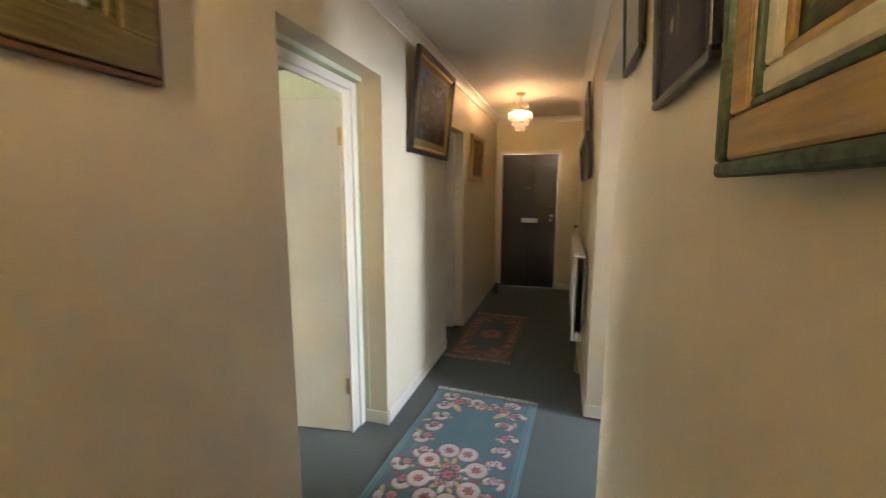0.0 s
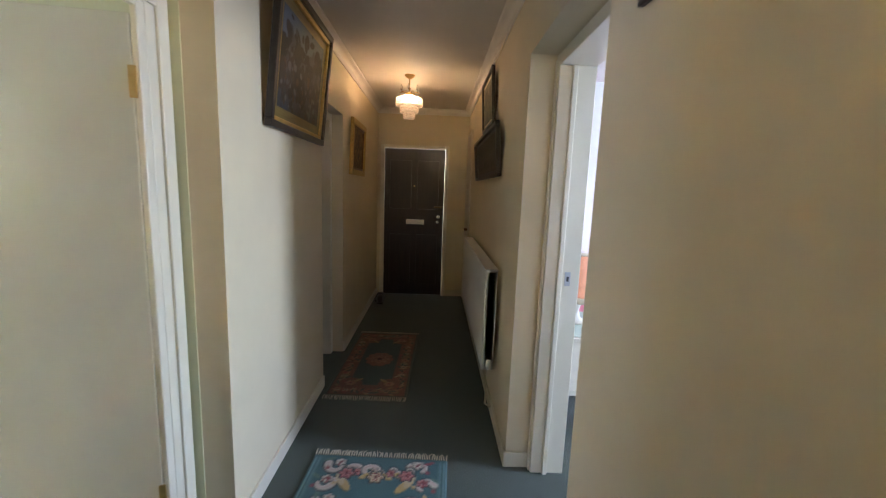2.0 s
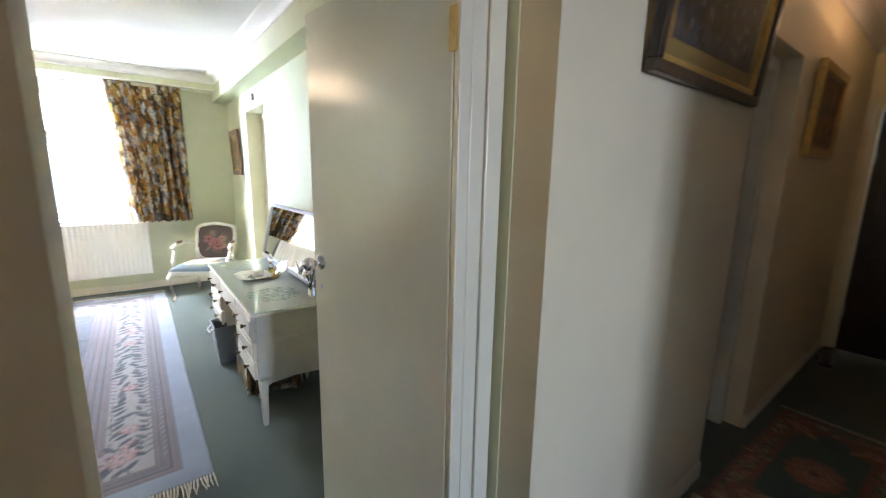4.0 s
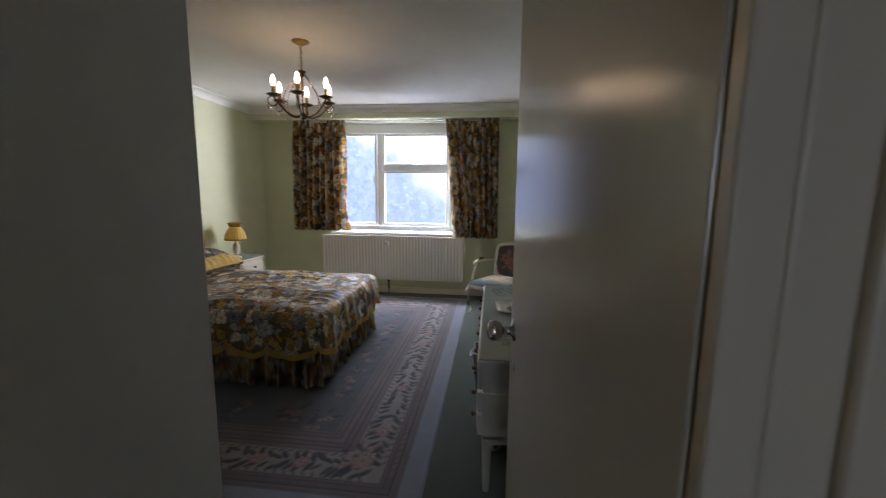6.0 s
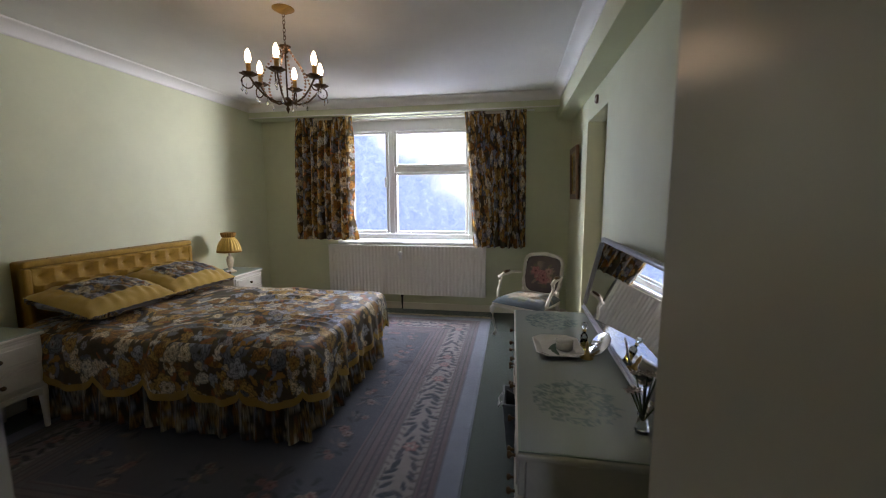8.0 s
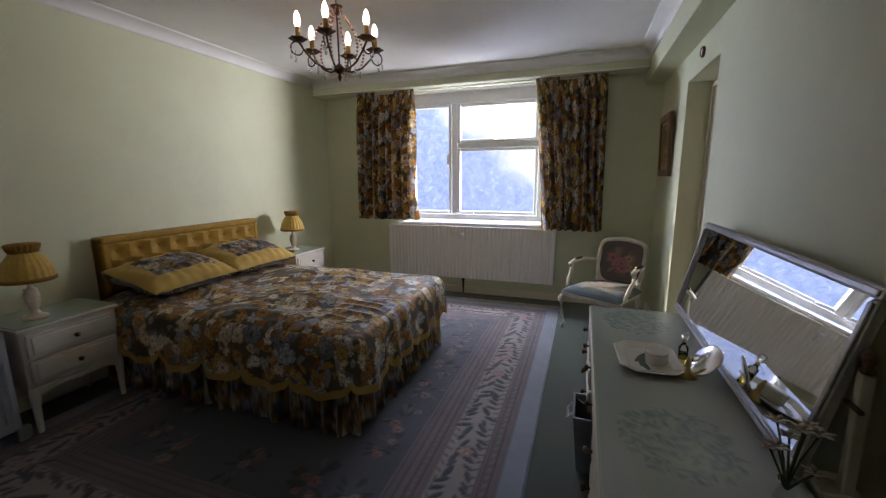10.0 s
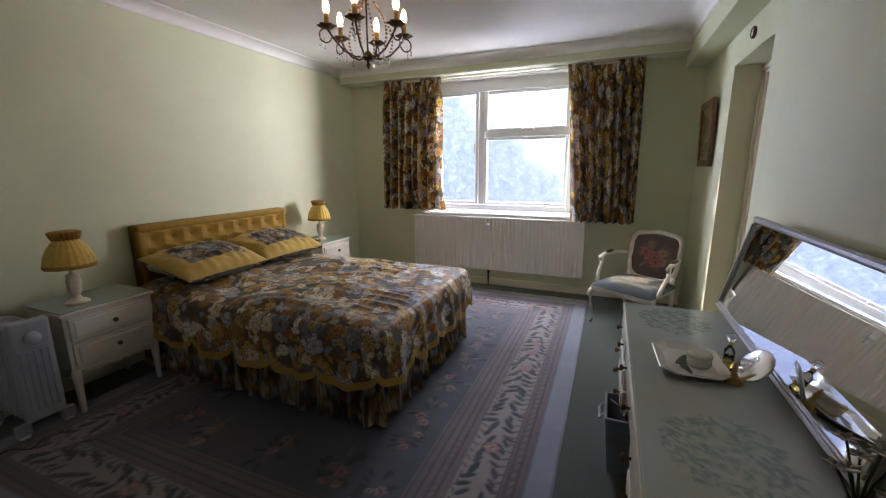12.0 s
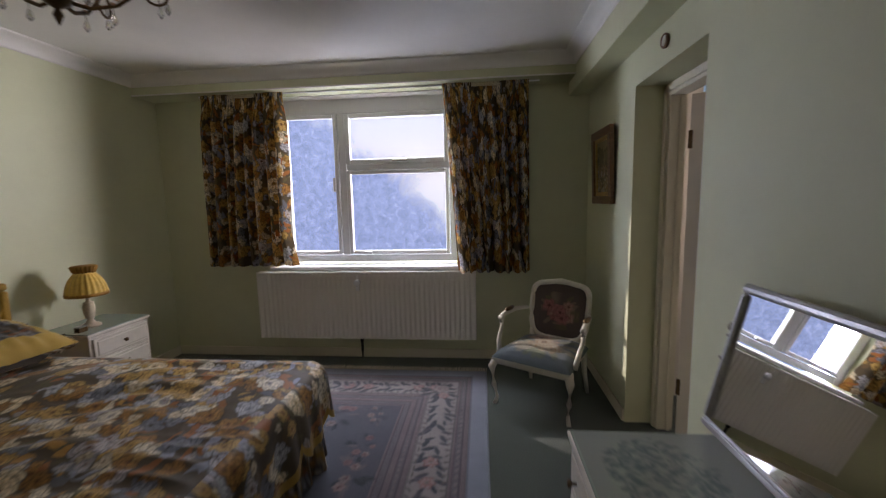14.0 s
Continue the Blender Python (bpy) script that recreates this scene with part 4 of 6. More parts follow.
def flat_radiator(name, label, length, height, m, ribs, mat, valve_at=None):
    """A steel panel radiator facing +x of its pose, foot edge at z = 0."""
    r = thing(name, label, "radiator", m)
    n = ribs * 6 + 1
    y = np.linspace(0.02, length - 0.02, n)
    prof = 0.006 * np.clip(np.cos(2 * np.pi * ribs * (y - 0.02) / (length - 0.04)) * 1.8, -1, 1)
    zz = np.array([0.0, 0.012, 0.03, height - 0.03, height - 0.012, height])
    k = np.array([0.0, 0.0, 1.0, 1.0, 0.0, 0.0])
    P = np.zeros((len(zz), n, 3))
    P[..., 0] = 0.098 + prof[None, :] * k[:, None]
    P[..., 1] = y[None, :]
    P[..., 2] = zz[:, None]
    sheet("front_panel", P, None, mat, r)
    part("body", boxed(0.03, 0.0, 0.004, 0.092, length, height - 0.004, bevel=0.006), mat, r)
    part("top_grille", boxed(0.025, 0.0, height - 0.006, 0.108, length, height + 0.006, bevel=0.004), mat, r)
    for a in (0.0, length - 0.02):
        part("side_rim", boxed(0.03, a, 0.0, 0.106, a + 0.02, height - 0.006, bevel=0.005), mat, r)
    for a in (0.2, length - 0.2):
        part("bracket", boxed(0.0, a - 0.02, 0.1, 0.03, a + 0.02, height - 0.1), mat, r)
    if valve_at is not None:
        v = part("valve", lathed([(0.012, -0.10), (0.012, 0.0), (0.018, 0.0), (0.018, 0.02), (0.010, 0.03), (0.010, 0.06)], seg=14), M_DARKMETAL, r, "dark pipe valve", True)
        v.matrix_local = pose(0.06, valve_at, -0.03)
        part("pipe", tubed([(0.06, valve_at, -0.06), (0.06, valve_at, -0.19)], 0.008), M_DARKMETAL, r, smooth=True)
    return r


hr = flat_radiator("panel_radiator", "white panel radiator along the hall wall", 1.70, 0.64, pose(HR, 4.93, 0.36, 0, 0, 180), 24, M_WHITE)
part("pipe", tubed([(0.06, 1.66, 0.02), (0.06, 1.66, -0.25), (0.03, 1.66, -0.27), (0.03, 0.4, -0.27)], 0.008), M_TRIM, hr, smooth=True)
part("valve", lathed([(0.015, 0), (0.018, 0.01), (0.018, 0.05), (0.01, 0.06)], (0.06, 1.72, 0.02), 12), M_WHITE, hr, "white radiator valve", True)

# shoes in the shade beside the front door
for k, (x, y, a) in enumerate(((-0.44, 6.05, 80), (-0.43, 5.93, 95))):
    sh = thing("shoe", "dark leather shoe on the hall carpet", "shoe", pose(x, y, 0, 0, 0, a), "shoes by the door")
    bm = boxed(-0.13, -0.042, 0.0, 0.13, 0.042, 0.022, bevel=0.008)
    part("sole", bm, M_DARKMETAL, sh)
    bm = lathed([(0.0, 0.0), (0.045, 0.002), (0.043, 0.03), (0.035, 0.055), (0.02, 0.065), (0.0, 0.066)], (0, 0, 0), 16)
    for v in bm.verts:
        v.co.x = v.co.x * 2.8 * (1 if v.co.x < 0 else 1.0)
        if v.co.x < -0.02:
            v.co.z *= 1.35
        v.co.z += 0.021
    part("upper", bm, plain("worn_black_leather", (0.02, 0.018, 0.016), 0.4), sh, "", True)


def tiered_lamp(name, label, m):
    """A small ceiling chandelier: three tiers of glass rods round the bulbs."""
    c = thing(name, label, "ceiling lamp", m)
    part("ceiling_rose", lathed([(0.0, -0.032), (0.02, -0.03), (0.045, -0.012), (0.05, 0.0)], seg=20), M_BRASS, c, "brass ceiling rose", True)
    part("chain", tubed([(0, 0, -0.02), (0, 0, -0.16)], 0.005), M_BRASS, c, "", True)
    part("crown", lathed([(0.0, -0.15), (0.03, -0.155), (0.035, -0.17), (0.02, -0.18), (0.0, -0.182)], seg=16), M_BRASS, c, "", True)
    for k in range(6):
        a = k * math.pi / 3
        part("arm", tubed([(0, 0, -0.17), (0.06 * math.cos(a), 0.06 * math.sin(a), -0.15), (0.09 * math.cos(a), 0.09 * math.sin(a), -0.16)], 0.004, 6), M_BRASS, c, "", True)
        part("crystal_drop", lathed([(0.0, -0.15), (0.010, -0.13), (0.006, -0.10), (0.0, -0.09)], (0.085 * math.cos(a + 0.5), 0.085 * math.sin(a + 0.5), 0), 8), M_DROP, c)
    for r, z, n in ((0.122, -0.245, 40), (0.084, -0.305, 28), (0.050, -0.36, 18)):
        part("glass_tier", lathe(lathed([(r, 0.028), (r + 0.004, 0.036), (r, 0.044)], (0, 0, z - 0.005), 28), [(r - 0.003, -0.004), (r + 0.002, 0.0), (r - 0.003, 0.004)], (0, 0, z - 0.03), 28), M_CRYSTAL, c, "ring of lit glass", True)
        bm = bmesh.new()
        for k in range(n):
            a = 2 * math.pi * k / n
            lathe(bm, [(0.0, 0.0), (0.0045, 0.006), (0.0045, 0.05), (0.0, 0.056)], (r * math.cos(a), r * math.sin(a), z - 0.028), 5)
        tagged(part("rod_tier", bm, M_CRYSTAL, c, "tier of lit glass rods"), kind="stuff")
    for k in range(3):
        a = k * 2.1
        part("bulb", lathed([(0.0, -0.03), (0.018, -0.015), (0.016, 0.01), (0.0, 0.03)], (0.035 * math.cos(a), 0.035 * math.sin(a), -0.245), 12), M_HALLBULB, c, "glowing bulb", True)
    return c


tiered_lamp("crystal_ceiling_lamp", "lit tiered glass chandelier on the hall ceiling", pose(HALL_LAMP[0], HALL_LAMP[1], HZ))
tiered_lamp("crystal_ceiling_lamp", "lit tiered glass chandelier on the hall ceiling", pose(0.07, -0.75, HZ))

# ---- the second bedroom, seen through its doorway ----
t = thing("bedside_table", "white bedside table with glass top in the second room", "bedside table", pose(1.30, 3.26, 0))
part("top", boxed(-0.33, -0.26, 0.645, 0.33, 0.24, 0.67, bevel=0.006), M_IVORY, t)
part("glass_top", boxed(-0.325, -0.255, 0.674, 0.325, 0.235, 0.68, bevel=0.002), M_TOPGLASS, t, "glass sheet")
part("body", boxed(-0.31, -0.24, 0.33, 0.31, 0.23, 0.645, bevel=0.004), M_IVORY, t)
part("rail", boxed(-0.315, -0.246, 0.315, 0.315, -0.236, 0.34, bevel=0.003), M_IVORY, t)
for x in (-0.28, 0.28):
    for y in (-0.21, 0.20):
        part("leg", lathed([(0.014, 0), (0.02, 0.1), (0.027, 0.33)], (x, y, 0), 12), M_IVORY, t, "", True)
l = thing("table_lamp", "lamp with coral shade on the bedside table", "lamp", pose(1.16, 3.28, 0.68))
part("base", lathed([(0.07, 0), (0.07, 0.015), (0.03, 0.03), (0.02, 0.08), (0.035, 0.13), (0.015, 0.18), (0.012, 0.22)], seg=18), M_PORCELAIN, l, "white china base", True)
part("shade", lathed([(0.165, 0.18), (0.155, 0.20), (0.10, 0.33), (0.06, 0.43)], seg=36, flute=18, depth=0.03), M_PEACH, l, "coral pleated shade", True)
part("fringe", lathed([(0.170, 0.155), (0.168, 0.19)], seg=36, flute=18, depth=0.05), M_FRINGE, l, "cream fringe", True)
part("shade_rim", lathed([(0.062, 0.425), (0.063, 0.435)], seg=24), M_FRINGE, l, "cream rim", True)
b = thing("second_bed", "bed with crimson cover in the second bedroom", "bed", pose(2.1, 4.15, 0))
P = np.zeros((24, 60, 3))
u, v = np.meshgrid(np.linspace(-1.0, 1.0, 60), np.linspace(-0.55, 0.55, 24))
P[..., 0], P[..., 1] = u * 1.02, v
P[..., 2] = 0.60 + 0.012 * np.sin(u * 9 + v * 4) - 0.25 * np.clip(np.abs(v) - 0.50, 0, 1) * 3
sheet("cover_top", P, None, M_CRIMSON, b)
part("cover", boxed(-1.02, -0.555, 0.18, 1.02, 0.55, 0.585, bevel=0.03, seg=3), M_CRIMSON, b, "crimson woven cover")
part("base", boxed(-0.98, -0.52, 0.0, 0.98, 0.52, 0.18), M_GREY, b)
f = thing("floor_bag", "crumpled pale bag on the second room carpet", "bag", pose(1.55, 2.75, 0))
bm = lathed([(0.0, 0), (0.10, 0.005), (0.13, 0.03), (0.09, 0.07), (0.0, 0.085)], seg=18, flute=5, depth=0.18)
part("body", bm, plain("pale_crumpled_cloth", (0.4, 0.37, 0.33), 0.8, 0, 0.3, 20), f, "", True)

# ---- bedroom rug ----


def bedroom_rug():
    """Pale blue-grey carved rug: leafy cream border between rosy guard bands, sprays in the field."""
    rng = random.Random(11)
    w, h = 2.74, 3.70
    field, pale, guard, pinkish, line = (0.088, 0.096, 0.12), (0.33, 0.30, 0.285), (0.15, 0.135, 0.15), (0.195, 0.15, 0.16), (0.07, 0.06, 0.07)
    c = Canvas(w, h, 100, (0.27, 0.30, 0.36))
    for d, col in ((0.12, line), (0.127, pinkish), (0.155, line), (0.162, guard), (0.195, line), (0.20, pinkish), (0.215, line), (0.222, pale), (0.43, line), (0.437, pinkish), (0.465, line), (0.472, guard), (0.505, line), (0.512, pinkish), (0.545, line), (0.552, guard), (0.585, line), (0.592, pinkish), (0.605, field)):
        c.rect(d, d, w - d, h - d, col)
    leafc = [(0.045, 0.055, 0.07), (0.06, 0.07, 0.085), (0.08, 0.08, 0.095)]
    run = 0.0
    total = 2 * (w + h)
    while run < total:           # leaves and small blooms along the border
        if run < w:
            x, y, a = run, 0.0, 0.0
        elif run < w + h:
            x, y, a = w, run - w, math.pi / 2
        elif run < 2 * w + h:
            x, y, a = 2 * w + h - run, h, 0.0
        else:
            x, y, a = 0.0, total - run, math.pi / 2
        x, y = w / 2 + (x - w / 2) * (w - 0.65) / w, h / 2 + (y - h / 2) * (h - 0.65) / h
        for s in (-1, 1):
            b, q = a + s * rng.uniform(0.2, 1.3), rng.uniform(0.025, 0.07)
            tint = rng.choice(leafc)
            lx, ly = x - s * q * math.sin(a) + rng.uniform(-0.012, 0.012), y + s * q * math.cos(a) + rng.uniform(-0.012, 0.012)
            length = rng.uniform(0.065, 0.105)
            c.leaf(lx, ly, length, b, tone(tint, 1.9))
            c.leaf(lx, ly, length * 0.82, b, tint)
            c.leaf(x - s * 0.085 * math.sin(a), y + s * 0.085 * math.cos(a), 0.04, b + 1.2, (0.15, 0.13, 0.13))
        if rng.random() < 0.10:
            c.rose(x, y, 0.05, (0.36, 0.19, 0.18), (0.45, 0.38, 0.36), 6, run)
        run += 0.066
    for k in range(60):          # fine scroll on the guard band
        for s in (0, 1):
            y = 0.25 + k * (h - 0.5) / 60
            c.leaf(w - 0.178 if s else 0.178, y, 0.035, 1.1, (0.25, 0.21, 0.21))
            c.leaf(w - 0.49 if s else 0.49, 0.54 + k * (h - 1.08) / 60, 0.03, 1.2, (0.24, 0.19, 0.19))
    spots = [(q, y + rng.uniform(-0.05, 0.05)) for q in (0.74, w - 0.74) for y in np.linspace(0.75, h - 0.75, 8)]
    spots += [(x + rng.uniform(-0.05, 0.05), q) for q in (0.76, h - 0.76) for x in np.linspace(1.0, w - 1.0, 3)]
    for x, y in spots:           # loose sprays along the edge of the field
        big = rng.uniform(0.7, 1.15)
        for k in range(11):
            a = rng.uniform(0, 6.28)
            q = rng.uniform(0.4, 1.0)
            c.leaf(x + 0.10 * big * q * math.cos(a), y + 0.15 * big * q * math.sin(a), 0.075 * big, a, rng.choice([(0.03, 0.038, 0.05), (0.045, 0.05, 0.06), (0.15, 0.13, 0.14)]))
        for k in range(4):
            c.rose(x + rng.uniform(-0.06, 0.06), y + rng.uniform(-0.11, 0.11), rng.uniform(0.022, 0.040) * big, rng.choice([(0.28, 0.16, 0.155), (0.27, 0.21, 0.20), (0.34, 0.24, 0.22)]), (0.18, 0.075, 0.08), 6, k)
    for x, y in ((w - 0.36, 0.38), (w - 0.36, h - 0.38), (0.36, 0.38), (0.36, h - 0.38), (w / 2, 0.36), (w - 0.36, h / 2)):
        c.spray(x, y, 0.13, rng, [((0.40, 0.24, 0.23), (0.46, 0.38, 0.36)), ((0.38, 0.33, 0.31), (0.3, 0.2, 0.2))], leafc, 4)
    c.rgb *= 0.86
    return c


rug("bedroom_rug", "large blue-grey carved floral rug with fringe, under the bed", bedroom_rug(), pose(-3.78, 0.385, 0, 0, 0, -90), 0.09)

# ---- the bed ----
X0, X1, Y0, Y1, ZT = -4.47, -3.00, -1.18, 0.86, 0.60
bed = thing("double_bed", "double divan bed with floral bedspread and gold headboard", "bed", pose(0, 0, 0))
part("divan_base", boxed(X0 + 0.06, Y0 + 0.02, 0.05, X1 - 0.06, Y1 - 0.08, 0.34, bevel=0.02), M_GREY, bed)
part("mattress", boxed(X0 + 0.05, Y0 + 0.02, 0.34, X1 - 0.05, Y1 - 0.07, 0.54, bevel=0.04, seg=3), M_CREAMCARD, bed)


def wrinkles(x, y):
    out = np.zeros_like(x)
    rng = np.random.RandomState(8)
    for k in range(26):
        a = rng.uniform(-0.5, 0.5) + (0.0 if k % 3 else 1.3)
        f = rng.uniform(5, 22)
        out += np.sin((x * math.cos(a) + y * math.sin(a)) * f + rng.uniform(0, 6) + 1.5 * np.sin(x * 3.1 + k)) / f
    return out


def around(s):
    """The way round the bed's edge from the head on the near side, by the foot, to the head on the far side: place and outward way."""
    r = 0.10
    xs, ys, nx, ny = (np.zeros_like(s) for _ in range(4))
    L1, arc, L2 = (Y1 - r) - Y0, r * math.pi / 2, (X1 - r) - (X0 + r)
    a = s < L1
    xs[a], ys[a], nx[a] = X1, Y0 + s[a], 1
    b = (s >= L1) & (s < L1 + arc)
    t = (s[b] - L1) / r
    xs[b], ys[b], nx[b], ny[b] = X1 - r + r * np.cos(t), Y1 - r + r * np.sin(t), np.cos(t), np.sin(t)
    c = (s >= L1 + arc) & (s < L1 + arc + L2)
    xs[c], ys[c], ny[c] = X1 - r - (s[c] - L1 - arc), Y1, 1
    d = (s >= L1 + arc + L2) & (s < L1 + 2 * arc + L2)
    t = (s[d] - L1 - arc - L2) / r
    xs[d], ys[d], nx[d], ny[d] = X0 + r - r * np.sin(t), Y1 - r + r * np.cos(t), -np.sin(t), np.cos(t)
    e = s >= L1 + 2 * arc + L2
    xs[e], ys[e], nx[e] = X0, Y1 - r - (s[e] - L1 - 2 * arc - L2), -1
    return xs, ys, nx, ny


PERIM = 2 * ((Y1 - 0.10) - Y0) + 0.10 * math.pi + (X1 - X0 - 0.20)
SCALLOP = 0.335


def hem(s):
    f = np.mod(s / SCALLOP, 1) * 2 - 1
    return 0.245 + 0.085 * (1 - np.sqrt(np.clip(1 - f * f, 0, 1)))


# the cover's top
nx_, ny_ = 290, 400
gx, gy = np.meshgrid(np.linspace(X0 + 0.034, X1 - 0.034, nx_), np.linspace(Y0 + 0.05, Y1 - 0.034, ny_))
cxm = (X0 + X1) / 2
ux, uy = np.maximum(np.abs(gx - cxm) - (X1 - X0) / 2 + 0.10, 0), np.maximum(gy - Y1 + 0.10, 0)
hyp = np.maximum(np.hypot(ux, uy), 1e-9)
q = np.where((ux > 0) & (uy > 0), np.maximum(ux, uy) / hyp, 1.0)       # round the foot's corners
px = cxm + np.sign(gx - cxm) * (np.abs(gx - cxm) - ux + ux * q)
py = gy - uy + uy * q
edge = 0.066 - np.maximum(np.hypot(ux * q, uy * q), np.maximum(ux, uy) * (q > 0.999))
inner = np.minimum((X1 - X0) / 2 - 0.10 - np.abs(gx - cxm), Y1 - 0.10 - gy)
edge = np.where(inner > 0, 0.066 + inner, edge)
soft = np.clip(edge / 0.10, 0, 1)
foot = np.clip((gy - 0.05) / 0.6, 0, 1)
ridge = 1.7 * np.sin(gy * 4.1 + 3 * gx) + 1.1 * np.sin(gx * 7 + 1) + 0.5 * np.sin(gy * 11 + gx * 5)
pucker = 0.015 * (0.12 + 0.88 * foot) * (0.5 - np.abs(np.sin(gx * 38 + ridge))) * (0.45 + 0.55 * np.sin(gx * 6 + gy * 4 + 0.6))
pucker += 0.006 * (0.5 - np.abs(np.sin(gy * 21 + 2.2 * np.sin(gx * 6)))) * np.clip(np.sin(gx * 5 + gy * 3), 0, 1)
pucker += 0.006 * np.sin(gx * 48 + 4 * np.sin(gy * 6)) * np.clip(np.sin(gy * 4 + 1), 0, 1)
P = np.zeros((ny_, nx_, 3))
P[..., 0], P[..., 1] = px, py
P[..., 2] = ZT - 0.022 * (1 - soft) ** 2 + (0.032 * wrinkles(gx, gy) + pucker + 0.012 * np.sin(gx * 2.1 + 1) * np.sin(gy * 2.6)) * soft
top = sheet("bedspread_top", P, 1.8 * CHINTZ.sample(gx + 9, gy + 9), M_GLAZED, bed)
tagged(top, "ochre and blue-grey floral bedspread")
# its hanging sides, to a scalloped hem with a gold band
ns, nv = 1150, 60
s = np.linspace(0.10, PERIM - 0.10, ns)
xs, ys, nxx, nyy = around(s)
h = hem(s)
k = np.linspace(0, 1, nv)[:, None]
z_top = ZT - 0.022
drop = k * (z_top - h)[None, :]
fold = 0.010 * np.sin(s * 19 + 2 * np.sin(s * 5)) + 0.008 * np.sin(s * 41 + 1)
out = -0.034 + 0.05 * np.sqrt(np.clip(1 - (1 - np.clip(drop / 0.09, 0, 1)) ** 2, 0, 1)) + (0.025 * k + fold[None, :] * k * 1.3)
P = np.stack([xs + nxx * out, ys + nyy * out, np.broadcast_to(z_top - drop, out.shape)], -1)
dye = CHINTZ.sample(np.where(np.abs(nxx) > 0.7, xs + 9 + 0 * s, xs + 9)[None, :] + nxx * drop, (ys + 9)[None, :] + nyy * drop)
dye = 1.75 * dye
band = (z_top - drop - h[None, :]) < 0.044
dye[band] = np.array([0.46, 0.29, 0.06])
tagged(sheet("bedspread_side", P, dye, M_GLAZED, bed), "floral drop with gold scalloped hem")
# gathered valance beneath
ns, nv = 1100, 12
s = np.linspace(0.06, PERIM - 0.06, ns)
xs, ys, nxx, nyy = around(s)
k = np.linspace(0, 1, nv)[:, None]
fold = 0.022 * np.sin(s * 52 + 1.5 * np.sin(s * 7)) + 0.012 * np.sin(s * 23)
out = -0.045 + 0.03 * k + fold[None, :] * (0.35 + 0.65 * k)
z = 0.40 - k * (0.375 + 0.01 * np.sin(s * 31))[None, :]
P = np.stack([xs + nxx * out, ys + nyy * out, np.broadcast_to(z, out.shape)], -1)
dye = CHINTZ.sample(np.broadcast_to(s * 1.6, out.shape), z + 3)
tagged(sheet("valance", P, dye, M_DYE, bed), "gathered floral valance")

# buttoned headboard
hb = thing("headboard", "buttoned gold velvet headboard against the wall", "headboard", pose(-3.815, BL, 0))
W = 0.70
n, m = 60, 220
gx, gz = np.meshgrid(np.linspace(-W + 0.05, W - 0.05, m), np.linspace(0.62, 0.965, n))
row = np.round((gz - 0.68) / 0.11)
bx = 0.15
col = np.round(gx / bx - 0.5 * (row % 2)) + 0.5 * (row % 2)
d = np.hypot(gx - col * bx, gz - (0.68 + row * 0.11))
P = np.stack([gx, 0.072 + 0.05 * np.clip(d / 0.085, 0, 1) ** 0.6 - 0.03 * np.clip(1 - np.minimum(gz - 0.60, 0.99 - gz) / 0.04, 0, 1), gz], -1)
sheet("buttoned_panel", P, None, M_VELVET, hb)
part("frame", boxed(-W, 0.0, 0.45, W, 0.075, 1.01, bevel=0.012), M_VELVET, hb)
part("top_roll", boxed(-W, 0.0, 0.965, W, 0.115, 1.012, bevel=0.018, seg=4), M_VELVET, hb)
for x in (-W, W - 0.05):
    part("side_roll", boxed(x, 0.0, 0.55, x + 0.05, 0.115, 0.964, bevel=0.018, seg=4), M_VELVET, hb)
for r in range(4):
    for k in range(-5, 6):
        x = (k + 0.5 * (r % 2)) * bx
        if abs(x) < W - 0.07:
            part("button", lathed([(0.011, 0), (0.009, 0.006), (0.0, 0.008)], (0, 0, 0), 8), M_VELVET, hb, "", True).matrix_local = pose(x, 0.074, 0.68 + r * 0.11, -90)


